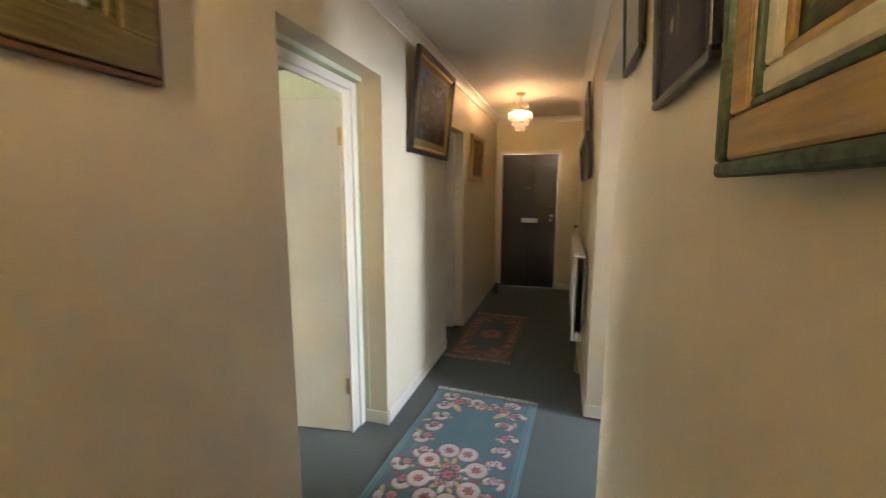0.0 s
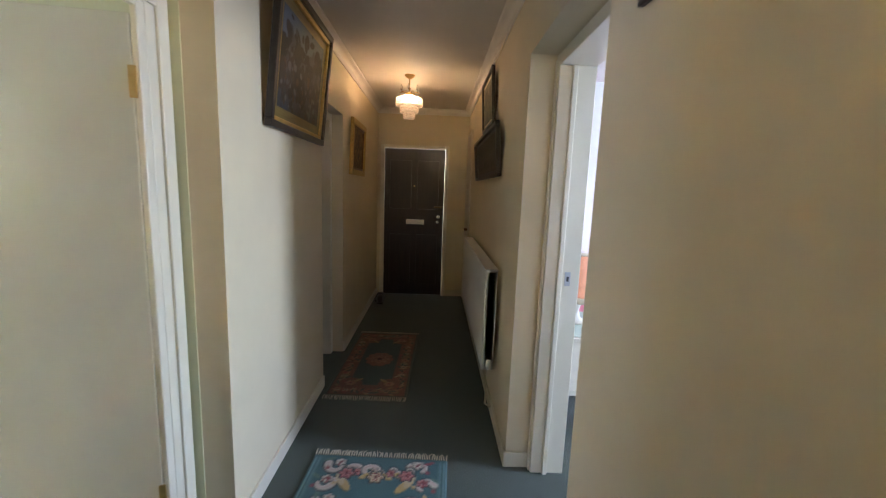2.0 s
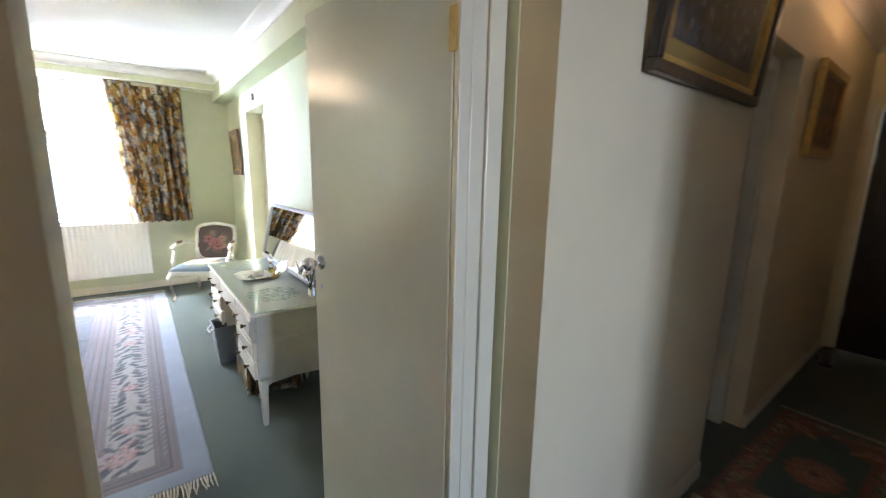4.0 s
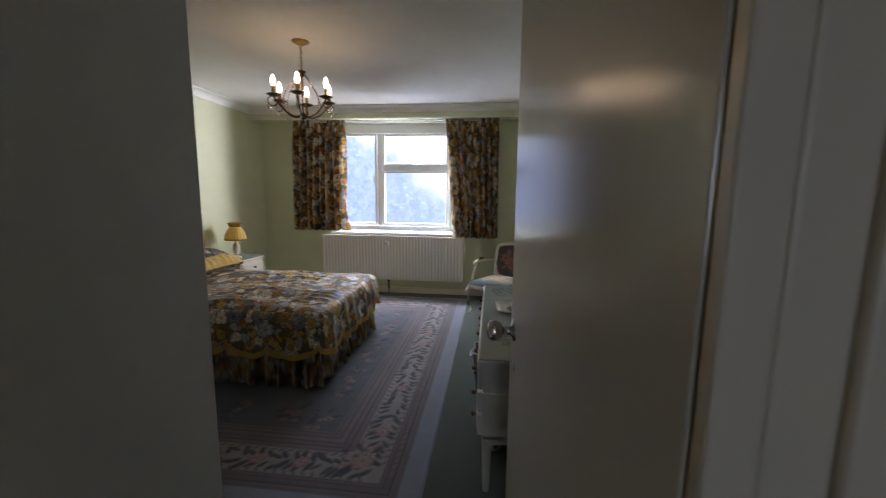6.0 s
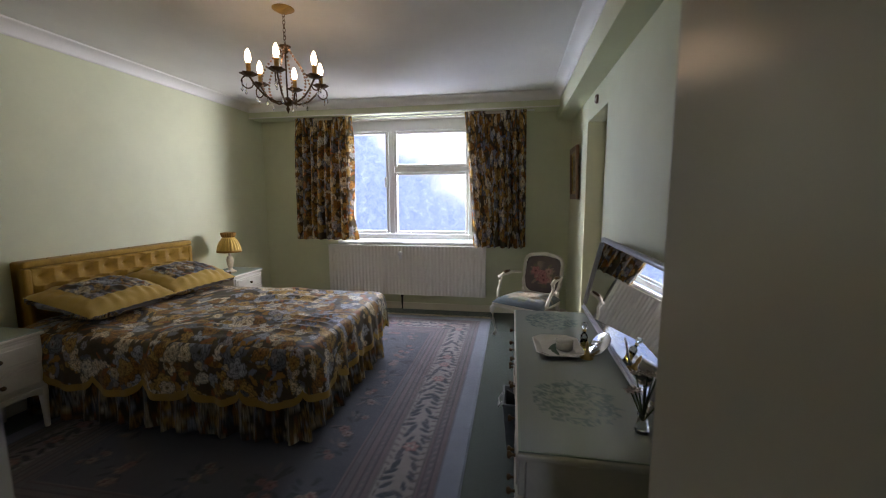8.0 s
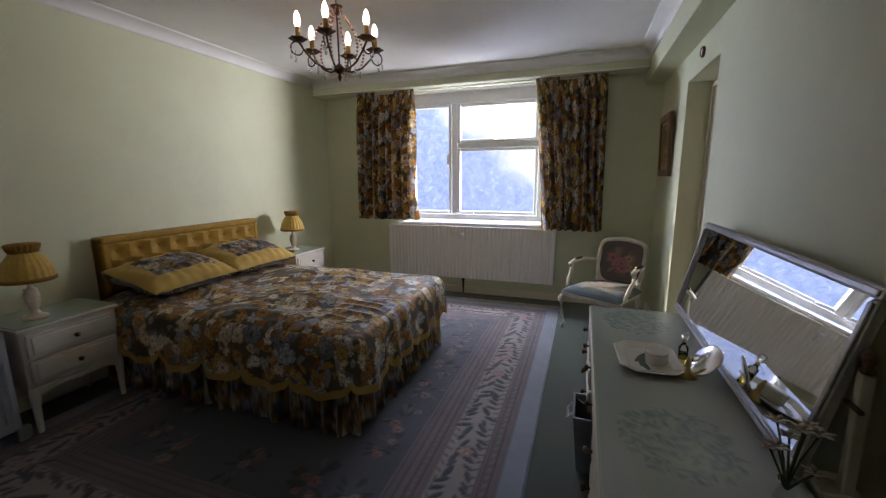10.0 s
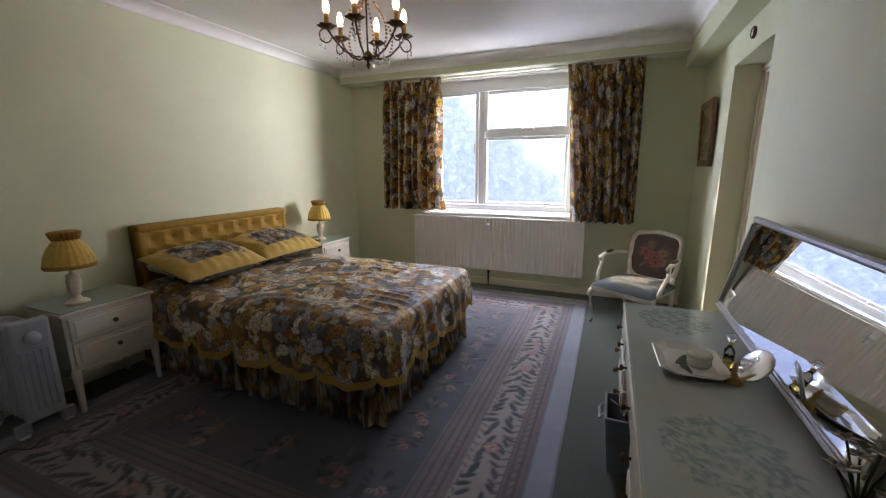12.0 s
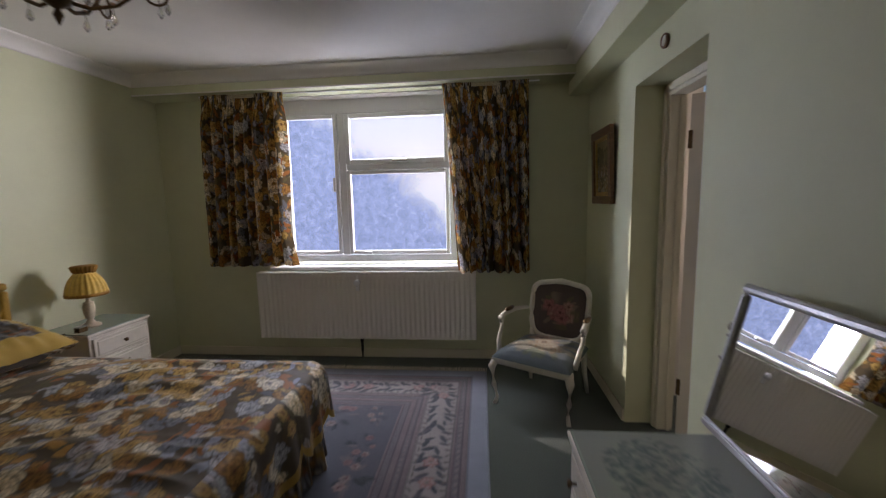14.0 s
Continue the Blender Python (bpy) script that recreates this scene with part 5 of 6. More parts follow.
def pillow(x, y, z, turn, lean):
    p = thing("pillow", "floral pillow with gold border and frilled edge on the bed", "pillow", pose(x, y, z, lean, 0, turn), "pillows on the bed")
    w, d = 0.68, 0.50
    n, m = 64, 80
    u, v = np.meshgrid(np.linspace(-1, 1, m), np.linspace(-1, 1, n))
    puff = (1 - np.abs(u) ** 2.6) ** 0.55 * (1 - np.abs(v) ** 2.6) ** 0.55
    pin = 1 - 0.05 * (1 - np.abs(u)) * np.abs(v) - 0.05 * (1 - np.abs(v)) * np.abs(u)
    crease = (0.006 * np.sin(u * 8 + v * 5) + 0.004 * np.sin(v * 19 + 3 * np.sin(u * 6)) + 0.003 * np.sin(u * 31 + 4 * v)) * puff + 0.004 * np.sin(u * 23) * (np.abs(v) > 0.6)
    dye = CHINTZ.sample(u * w / 2 + 5 + x, v * d / 2 + 5)
    border = (np.abs(u) > 0.72) | (np.abs(v) > 0.58)
    dye[border] = np.array([0.55, 0.365, 0.08])
    for side, nm in ((1, "cover"), (-1, "underside")):
        P = np.stack([u * w / 2 * pin, v * d / 2 * pin, side * (0.10 * puff + crease)], -1)
        tagged(sheet(nm, P, dye, M_DYE, p), "gold-bordered floral cover")
    t = np.linspace(0, 2 * np.pi, 420)
    ex, ey = np.sign(np.cos(t)) * np.abs(np.cos(t)) ** 0.3 * w / 2 * 0.97, np.sign(np.sin(t)) * np.abs(np.sin(t)) ** 0.3 * d / 2 * 0.97
    k = np.linspace(0, 1, 4)[:, None]
    ln = np.hypot(ex, ey)
    fr = 0.010 * np.sin(t * 74) + 0.004 * np.sin(t * 31)
    P = np.stack([ex + ex / ln * 0.04 * k, ey + ey / ln * 0.04 * k, fr * k - 0.006 * k], -1)
    tagged(sheet("frill", P, CHINTZ.sample(np.broadcast_to(t * 0.5, k.shape[:1] + t.shape), k * 0.05 + 2 + 0 * t) * 0.7, M_DYE, p), "dark floral frill")
    return p


pillow(-3.40, -0.86, 0.735, 1.5, -13)
pillow(-4.10, -0.88, 0.735, -2, -14)


def bedside(m, label):
    b = thing("bedside_cabinet", label, "bedside cabinet", m, "bedside cabinets")
    part("top", boxed(-0.25, -0.20, 0.598, 0.25, 0.20, 0.618, bevel=0.006), M_IVORY, b)
    part("glass_top", boxed(-0.245, -0.195, 0.6205, 0.245, 0.195, 0.6265, bevel=0.0015), M_TOPGLASS, b, "green tinted glass sheet")
    part("body", boxed(-0.235, -0.19, 0.27, 0.235, 0.185, 0.598, bevel=0.004), M_IVORY, b)
    for z in (0.295, 0.445):
        dr = part("drawer", boxed(-0.215, 0.183, z, 0.215, 0.200, z + 0.135, bevel=0.004), M_IVORY, b)
        part("panel_bead", boxed(-0.195, 0.198, z + 0.018, 0.195, 0.207, z + 0.117, bevel=0.006), M_IVORY, dr)
        kn = part("knob", lathed([(0.006, 0), (0.006, 0.012), (0.014, 0.02), (0.012, 0.028), (0, 0.031)], seg=14), M_BRONZE, dr, "dark metal knob", True)
        kn.matrix_local = pose(0, 0.205, z + 0.068, -90)
    bm = bmesh.new()             # shaped apron
    pts = [(-0.22, 0.215), (-0.16, 0.24), (-0.08, 0.252), (0, 0.245), (0.08, 0.252), (0.16, 0.24), (0.22, 0.215)]
    rows = [[bm.verts.new(p) for p in ((a, 0.178, za), (a, 0.178, 0.275), (a, 0.196, 0.275), (a, 0.196, za))] for a, za in pts]
    for r0, r1 in zip(rows, rows[1:]):
        for i in range(4):
            bm.faces.new((r0[i], r1[i], r1[(i + 1) % 4], r0[(i + 1) % 4]))
    bm.faces.new(rows[0]), bm.faces.new(rows[-1])
    part("apron", bm, M_IVORY, b)
    for x in (-0.215, 0.215):
        for y in (-0.17, 0.178):
            part("leg", lathed([(0.0125, 0.0), (0.014, 0.02), (0.019, 0.16), (0.024, 0.23), (0.022, 0.275)], (x, y, 0), 14), M_IVORY, b, "", True)
    return b


bedside(pose(-2.735, -1.045, 0), "ivory two-drawer bedside cabinet with glass top beside the bed")
bedside(pose(-4.93, -1.045, 0), "ivory bedside cabinet in the corner by the window")


def bedside_lamp(m):
    l = thing("table_lamp", "lamp with gathered gold silk shade on bedside cabinet", "lamp", m, "bedside lamps")
    part("base", lathed([(0.058, 0), (0.060, 0.012), (0.050, 0.02), (0.030, 0.028), (0.018, 0.05), (0.024, 0.062), (0.033, 0.10), (0.036, 0.14), (0.028, 0.165), (0.032, 0.172), (0.012, 0.18), (0.010, 0.235)], seg=24), M_ALABASTER, l, "turned alabaster base", True)
    prof = [(0.118, 0.232), (0.116, 0.25), (0.108, 0.29), (0.090, 0.335), (0.066, 0.37), (0.054, 0.385)]
    part("shade", lathed(prof, seg=84, flute=21, depth=0.035), M_SHADE, l, "gathered gold silk shade", True)
    part("trim", lathed([(0.120, 0.222), (0.121, 0.24), (0.118, 0.244)], seg=42, flute=21, depth=0.015), M_SHADEDARK, l, "darker gold braid", True)
    part("ruff", lathed([(0.054, 0.38), (0.062, 0.395), (0.070, 0.425), (0.060, 0.432)], seg=72, flute=18, depth=0.12), M_SHADEDARK, l, "frilled gold ruff", True)
    return l


bedside_lamp(pose(-2.64, -0.985, 0.6265))
bedside_lamp(pose(-4.87, -1.02, 0.6265))
bx_ = thing("trinket_box", "small dark trinket box on bedside cabinet", "box", pose(-4.745, -0.96, 0.6265))
part("body", boxed(-0.03, -0.02, 0, 0.03, 0.02, 0.03, bevel=0.004), M_BRONZE, bx_)
part("lid", boxed(-0.032, -0.022, 0.031, 0.032, 0.022, 0.04, bevel=0.004), M_STEEL, bx_)

# oil-filled heater
oh = thing("oil_heater", "grey-white finned oil heater beside the bedside cabinet", "heater", pose(-2.355, -1.03, 0))
for k in range(7):
    part("fin", boxed(-0.075, -0.185 + k * 0.05, 0.09, 0.075, -0.172 + k * 0.05 + 0.012, 0.60, bevel=0.010), M_HEATER, oh)
part("core", boxed(-0.02, -0.18, 0.12, 0.02, 0.15, 0.57), M_HEATER, oh)
part("control_panel", boxed(-0.085, 0.15, 0.09, 0.085, 0.20, 0.645, bevel=0.018, seg=3), M_HEATER, oh, "pale end panel")
for k in range(5):
    part("vent_rib", boxed(-0.062 + k * 0.028, 0.199, 0.15, -0.050 + k * 0.028, 0.208, 0.48, bevel=0.003), M_HEATER, oh)
part("dial", lathed([(0.036, 0), (0.034, 0.016), (0.0, 0.018)], seg=22), M_HEATER, oh, "grey round dial", True).matrix_local = pose(0, 0.20, 0.55, -90)
for x in (-0.095, 0.095):
    for y in (-0.14, 0.16):
        part("foot", boxed(x - 0.03, y - 0.02, 0.028, x + 0.03, y + 0.02, 0.09, bevel=0.006), M_HEATER, oh)
        part("castor", lathed([(0.022, -0.012), (0.026, 0), (0.022, 0.012)], (0, 0, 0), 14), M_WHITE, oh, "white castor", True).matrix_local = pose(x, y, 0.027, 90, 0, 0)
cable = thing("heater_cable", "dark power cable lying on the rug", "cable", pose(-2.3, -0.8, 0))
part("flex", tubed([(0.02 * math.sin(k) + k * 0.03, 0.03 + 0.05 * math.sin(k * 0.9), 0.021) for k in range(12)], 0.004, 6), M_DARKMETAL, cable, "", True)

# ---- window side ----
flat_radiator("panel_radiator", "long white ribbed panel radiator under the window", 2.02, 0.62, pose(BW, -0.35, 0.205), 44, M_WHITE, 0.96)
tg = thing("thermometer_tag", "small white thermostat tag on the radiator", "tag", pose(-5.832, 0.61, 0.66))
part("body", boxed(0, -0.016, 0, 0.022, 0.016, 0.09, bevel=0.006), M_UPVC, tg)
part("dial", lathed([(0.030, 0), (0.030, 0.02), (0.024, 0.03), (0, 0.032)], seg=18), M_UPVC, tg, "", True).matrix_local = pose(0.014, 0, 0.075, 0, 90, 0)


def curtain(label, y0t, y1t, y0b, y1b, zt, zb, seed, flip):
    """Half a pair of chintz curtains on a track, in pencil pleats opening into soft folds."""
    cu = thing("curtain", label, "curtain", pose(-5.775, 0, 0), "bedroom curtains")
    n, m = 230, 330
    u, k = np.meshgrid(np.linspace(0, 1, m), np.linspace(0, 1, n))
    folds = 8
    wob = 0.35 * np.sin(u * 11 + seed) + 0.2 * np.sin(u * 27 + seed * 2)
    ph = 2 * np.pi * folds * u + wob * (0.4 + k) + 0.5 * np.sin(k * 3 + seed) * k
    amp = 0.005 + 0.062 * np.clip((k - 0.03) / 0.14, 0, 1) + 0.012 * k
    y = (y0t + (y1t - y0t) * u) * (1 - k) + (y0b + (y1b - y0b) * u) * k + 0.003 * np.sin(2 * ph) * k + 0.010 * np.sin(ph * 0.5 + seed) * k
    x = amp * (2 * np.abs(np.sin(ph / 2)) ** 0.6 - 1.1) + 0.004 * np.sin(5.3 * ph) * (1 - k) ** 3 + 0.012 * np.sin(k * 5 + u * 9)
    if flip:                     # the inner edge is caught up on the sill
        x += -0.05 * np.clip((u - 0.86) / 0.14, 0, 1) * np.clip((k - 0.75) / 0.25, 0, 1)
        y += 0.06 * np.clip((u - 0.86) / 0.14, 0, 1) * np.clip((k - 0.8) / 0.2, 0, 1)
    z = zt + (zb - zt) * k + 0.008 * np.sin(ph) * k
    c = sheet("cloth", np.stack([x, y, z], -1), 0.012 + 1.5 * CHINTZ.sample(u * 1.9 + seed, (1 - k) * 1.5 + seed), M_CURTAIN, cu)
    hd = part("heading_tape", boxed(-0.008, min(y0t, y1t), zt - 0.035, 0.0, max(y0t, y1t), zt - 0.003), M_FRINGE, cu)
    return cu


_n = Nodes("sunlit_chintz")      # the same print, thin enough to glow against the light
vc = _n.node("ShaderNodeVertexColor")
vc.layer_name = "dye"
df = _n.node("ShaderNodeBsdfDiffuse", {"Color": vc.outputs[0]})
tr = _n.node("ShaderNodeBsdfTranslucent", {"Color": _n.mix(1.0, vc.outputs[0], (1.0, 0.85, 0.65), "MULTIPLY")})
wv = _n.node("ShaderNodeBump", {"Height": _n.noise(420, 2, 0.7), "Strength": 0.3, "Distance": 0.002})
_n.put(df.inputs["Normal"], wv.outputs[0])
_n.put(_n.out.inputs[0], _n.node("ShaderNodeMixShader", {0: 0.17, 1: df.outputs[0], 2: tr.outputs[0]}).outputs[0])
M_CURTAIN = _n.mat
curtain("floral lined curtain drawn back, hem caught on the sill", -0.695, 0.05, -0.745, 0.03, 2.398, 0.91, 1, True)
curtain("floral lined curtain drawn back, glowing at the sunlit edge", 2.115, 1.415, 2.14, 1.53, 2.398, 0.84, 4, False)
tk = thing("curtain_track", "white curtain track under the bulkhead", "curtain track", pose(-5.775, 0, 2.381))
part("rail", boxed(-0.018, -0.72, 0.0, -0.009, 2.20, 0.014, bevel=0.003), M_UPVC, tk)


def armchair(m):
    """Painted French armchair: shaped back, padded seat, open arms, curved legs. Faces +x."""
    a = thing("armchair", "cream painted French armchair with tapestry back and blue seat", "armchair", m @ Matrix.Diagonal((1, 1, 0.95, 1)))
    for sy in (-1, 1):
        part("leg", tubed([(0.225, sy * 0.255, 0.36), (0.262, sy * 0.278, 0.30), (0.25, sy * 0.27, 0.16), (0.225, sy * 0.255, 0.05), (0.245, sy * 0.268, 0.0)], [0.026, 0.028, 0.019, 0.013, 0.016], 10), M_IVORY, a, "", True)
        part("leg", tubed([(-0.22, sy * 0.21, 0.36), (-0.235, sy * 0.215, 0.18), (-0.28, sy * 0.225, 0.0)], [0.022, 0.018, 0.013], 10), M_IVORY, a, "", True)
        part("arm", tubed([(-0.245, sy * 0.235, 0.63), (-0.12, sy * 0.275, 0.645), (0.04, sy * 0.295, 0.64), (0.10, sy * 0.30, 0.615), (0.085, sy * 0.30, 0.585)], [0.014, 0.017, 0.019, 0.020, 0.015], 10), M_IVORY, a, "", True)
        part("arm_post", tubed([(0.16, sy * 0.272, 0.37), (0.14, sy * 0.288, 0.46), (0.075, sy * 0.298, 0.55), (0.07, sy * 0.298, 0.62)], [0.019, 0.016, 0.014, 0.017], 10), M_IVORY, a, "", True)
        part("arm_pad", lathed([(0, -0.06), (0.015, -0.05), (0.019, 0), (0.015, 0.05), (0, 0.06)], seg=12), M_BRONZE, a, "dark padded arm rest", True).matrix_local = pose(-0.03, sy * 0.288, 0.664, 0, 90, 0)
    part("seat_rail", boxed(-0.24, -0.235, 0.325, 0.255, 0.235, 0.375, bevel=0.015), M_IVORY, a)
    for x0, y0, x1, y1 in ((0.20, -0.285, 0.262, 0.285),):
        part("front_rail", boxed(x0, y0, 0.318, x1, y1, 0.372, bevel=0.018, seg=3), M_IVORY, a)
    n, mm = 40, 44
    u, v = np.meshgrid(np.linspace(-1, 1, mm), np.linspace(-1, 1, n))
    puff = (1 - np.abs(u) ** 4) ** 0.5 * (1 - np.abs(v) ** 4) ** 0.5
    cv = Canvas(0.6, 0.56, 66, (0.125, 0.15, 0.16))
    rng = random.Random(6)
    cv.spray(0.28, 0.28, 0.21, rng, [((0.42, 0.30, 0.24), (0.3, 0.14, 0.12)), ((0.45, 0.38, 0.26), (0.35, 0.2, 0.1))], [(0.16, 0.17, 0.10), (0.30, 0.27, 0.2)], 13)
    P = np.stack([0.01 + u * 0.262, v * (0.26 + 0.02 * u), 0.372 + 0.075 * puff], -1)
    tagged(sheet("seat", P, cv.sample((u + 1) * 0.29, (v + 1) * 0.27), M_TAPESTRY, a), "blue-grey tapestry seat with flowers")
    # back: a shaped frame round a tapestry panel
    tilt = pose(-0.235, 0, 0.365, 0, -11, 0)

    def outline(sc, t):
        pts = []
        for k in range(49):
            q = 2 * math.pi * k / 48
            y = sc * 0.235 * math.copysign(abs(math.cos(q)) ** 0.42, math.cos(q)) * (0.92 + 0.08 * math.sin(q))
            z = 0.262 + sc * 0.222 * math.copysign(abs(math.sin(q)) ** 0.5, math.sin(q)) + (0.020 * sc * math.exp(-(y / 0.07) ** 2) if math.sin(q) > 0 else 0)
            pts.append((t, y, z))
        return pts
    part("back_frame", tubed(outline(1.0, 0), 0.021, 10), M_IVORY, a, "cream carved back frame", True).matrix_local = tilt
    cb = Canvas(0.5, 0.52, 120, (0.12, 0.092, 0.082))
    cb.spray(0.25, 0.235, 0.135, rng, [((0.38, 0.17, 0.15), (0.24, 0.09, 0.08)), ((0.42, 0.26, 0.20), (0.3, 0.13, 0.1))], [(0.15, 0.13, 0.08), (0.24, 0.18, 0.13)], 11)
    th = np.linspace(0, 2 * np.pi, 90)
    rad = np.linspace(0, 1, 34)[:, None]
    ey = 0.225 * np.sign(np.cos(th)) * np.abs(np.cos(th)) ** 0.42
    ez = 0.213 * np.sign(np.sin(th)) * np.abs(np.sin(th)) ** 0.5
    P = np.stack([np.broadcast_to(0.014 * (1 - rad ** 4), (34, 90)), ey * rad, 0.262 + ez * rad], -1)
    o = sheet("backrest", P, cb.sample(P[..., 1] + 0.25, P[..., 2] - 0.025), M_TAPESTRY, a)
    o.matrix_local = tilt
    tagged(o, "rose tapestry back panel")
    P2 = P.copy()
    P2[..., 0] = -0.012
    o = sheet("back_cloth", P2, None, M_GREY, a)
    o.matrix_local = tilt
    for sy in (-1, 1):
        part("back_post", tubed([(-0.225, sy * 0.20, 0.36), (-0.245, sy * 0.20, 0.46)], 0.018, 10), M_IVORY, a, "", True)
    return a


armchair(pose(-5.19, 2.16, 0, 0, 0, -31))

picture("small_oil_painting", "small upright painting in a wide wooden frame", landscape(0.28, 0.36, 41, (0.30, 0.26, 0.14), [(0.16, 0.12, 0.05), (0.24, 0.2, 0.1)], (0.12, 0.08, 0.03), [(0.45, 0.42, 0.34), (0.3, 0.2, 0.08)]),
        pose(-5.43, BR - 0.003, 1.40, 0, 0, -90) @ pose(0, 0, 0, 0, 2, 0), [(0.055, 0.035, M_BROWN, "frame"), (0.03, 0.022, M_GILTPAINT, "inner_slip")])
sw = thing("wall_vent", "small round white vent with brown rim on wall", "vent", pose(-4.535, BR, 2.195, 90))
part("rim", lathed([(0.034, 0), (0.036, 0.012), (0.030, 0.018), (0.026, 0.012)], seg=24), M_BROWN, sw, "brown rim", True)
part("cap", lathed([(0.026, 0), (0.025, 0.012), (0.0, 0.016)], seg=24), M_WHITE, sw, "", True)

# ---- the candle chandelier ----


def chandelier(m):
    c = thing("chandelier", "bronze six-arm candle chandelier with crystal drops, lit", "chandelier", m)
    part("ceiling_rose", lathed([(0.0, -0.03), (0.02, -0.028), (0.05, -0.012), (0.065, -0.004), (0.065, 0.0)], seg=24), M_GILTPAINT, c, "ochre ceiling rose", True)
    bm = bmesh.new()
    for k in range(8):
        z = -0.035 - k * 0.022
        pts = [(0.008 * math.cos(a) * (k % 2), 0.008 * math.cos(a) * (1 - k % 2), z + 0.014 * math.sin(a)) for a in np.linspace(0, 2 * math.pi, 11)]
        tube(bm, pts, 0.0022, 5)
    part("chain", bm, M_BRONZE, c, "", True)
    part("hub", lathed([(0.0, -0.615), (0.006, -0.60), (0.012, -0.585), (0.006, -0.57), (0.030, -0.555), (0.036, -0.54), (0.018, -0.525), (0.012, -0.515)], seg=18), M_BRONZE, c, "", True)
    part("stem", tubed([(0, 0, -0.20), (0, 0, -0.53)], 0.005, 8), M_BRONZE, c, "", True)
    part("crown", lathed([(0.006, -0.205), (0.035, -0.215), (0.012, -0.235), (0.02, -0.245), (0.006, -0.26)], seg=18), M_BRONZE, c, "", True)
    for k in range(6):
        a = k * math.pi / 3 + 0.30
        ca, sa = math.cos(a), math.sin(a)

        def at(r, z, side=0.0):
            return (r * ca - side * sa, r * sa + side * ca, z)
        arm = part("arm", tubed([at(0.02, -0.545), at(0.07, -0.55), at(0.13, -0.525), at(0.18, -0.475), at(0.205, -0.44), at(0.215, -0.425)], 0.0055, 8), M_BRONZE, c, "", True)
        loop = [at(0.215 + 0.032 * math.sin(q) + 0.01, -0.462 + 0.034 * math.cos(q)) for q in np.linspace(0, 5.6, 15)]
        part("scroll", tubed(loop, 0.004, 6), M_BRONZE, arm, "", True)
        part("drip_pan", lathed([(0.008, -0.43), (0.022, -0.428), (0.044, -0.415), (0.046, -0.410), (0.022, -0.418), (0.010, -0.415)], at(0.215, 0), 24, 6, 0.14), M_BRONZE, arm, "dark leafy drip pan", True)
        part("candle_sleeve", lathed([(0.013, -0.42), (0.013, -0.355), (0.010, -0.352)], at(0.215, 0), 14), M_GILTPAINT, arm, "brown candle sleeve", True)
        part("bulb", lathed([(0.009, -0.354), (0.016, -0.335), (0.0175, -0.32), (0.013, -0.295), (0.005, -0.275), (0.0, -0.272)], at(0.215, 0), 16), M_BULB, arm, "glowing candle bulb", True)
        strand = part("bead_strand", bmesh.new(), M_BEAD, c, "string of amber crystal beads")
        bm = bmesh.new()
        for q in range(17):
            f = q / 16
            r, z = 0.02 + 0.10 * math.sin(f * math.pi * 0.5) ** 2, -0.225 - 0.30 * f
            bmesh.ops.create_icosphere(bm, subdivisions=1, radius=0.0078, matrix=Matrix.Translation(at(r + 0.055 * math.sin(f * math.pi), z)))
        bm.to_mesh(strand.data)
        bm.free()
        for rr, zz in ((0.235, -0.51), (0.255, -0.495), (0.12, -0.56)):
            part("crystal_drop", lathed([(0.0, -0.024), (0.008, -0.012), (0.004, 0.006), (0.0, 0.012)], at(rr, zz), 8), M_DROP, c, "clear crystal drop")
            part("drop_wire", tubed([at(rr, zz + 0.012), at(rr - 0.004, zz + 0.04)], 0.0012, 4), M_BRONZE, c)
    return c


chandelier(pose(-3.44, 0.59, BZ))

# ---- the dressing table ----
DX0, DX1, DY0, DY1, DZ = -3.67, -2.155, 2.0, 2.47, 0.69
dt = thing("dressing_table", "ivory kneehole dressing table with drawers and glass top", "dressing table", pose(0, 0, 0))
part("top", boxed(DX0, DY0, DZ - 0.028, DX1, DY1, DZ - 0.006, bevel=0.007, seg=3), M_IVORY, dt)
cv = Canvas(DX1 - DX0 - 0.03, DY1 - DY0 - 0.03, 130, (0.39, 0.425, 0.395))
rng = random.Random(17)
for cx, cy in ((1.16, 0.20), (0.20, 0.20)):      # lace mats pressed under the glass
    for k in range(520):
        a, q = rng.uniform(0, 6.28), math.sqrt(rng.random())
        cv.leaf(cx + 0.165 * q * math.cos(a), cy + 0.15 * q * math.sin(a), rng.uniform(0.012, 0.035), rng.uniform(0, 3), rng.choice([(0.19, 0.25, 0.25), (0.24, 0.30, 0.29), (0.40, 0.45, 0.40)]))
P = np.zeros((cv.ny, cv.nx, 3))
P[..., 0], P[..., 1], P[..., 2] = cv.x + DX0 + 0.015, cv.y + DY0 + 0.015, DZ - 0.001
_n = Nodes("printed_glass_top")
vc = _n.node("ShaderNodeVertexColor")
vc.layer_name = "dye"
_n.set(color=vc.outputs[0], rough=0.14, spec=0.6, coat=0.6)
_n.put(_n.bsdf.inputs["Coat Roughness"], 0.03)
M_LACETOP = _n.mat
tagged(sheet("lace_mat", P, cv.rgb, M_LACETOP, dt), "glass sheet over blue-grey lace mats")
part("glass_edge", boxed(DX0 + 0.01, DY0 + 0.008, DZ - 0.006, DX1 - 0.01, DY1 - 0.008, DZ - 0.002), M_TOPGLASS, dt, "green glass edge")
part("carcass", boxed(DX0 + 0.02, DY0 + 0.03, 0.52, DX1 - 0.02, DY1 - 0.02, DZ - 0.028, bevel=0.003), M_IVORY, dt)
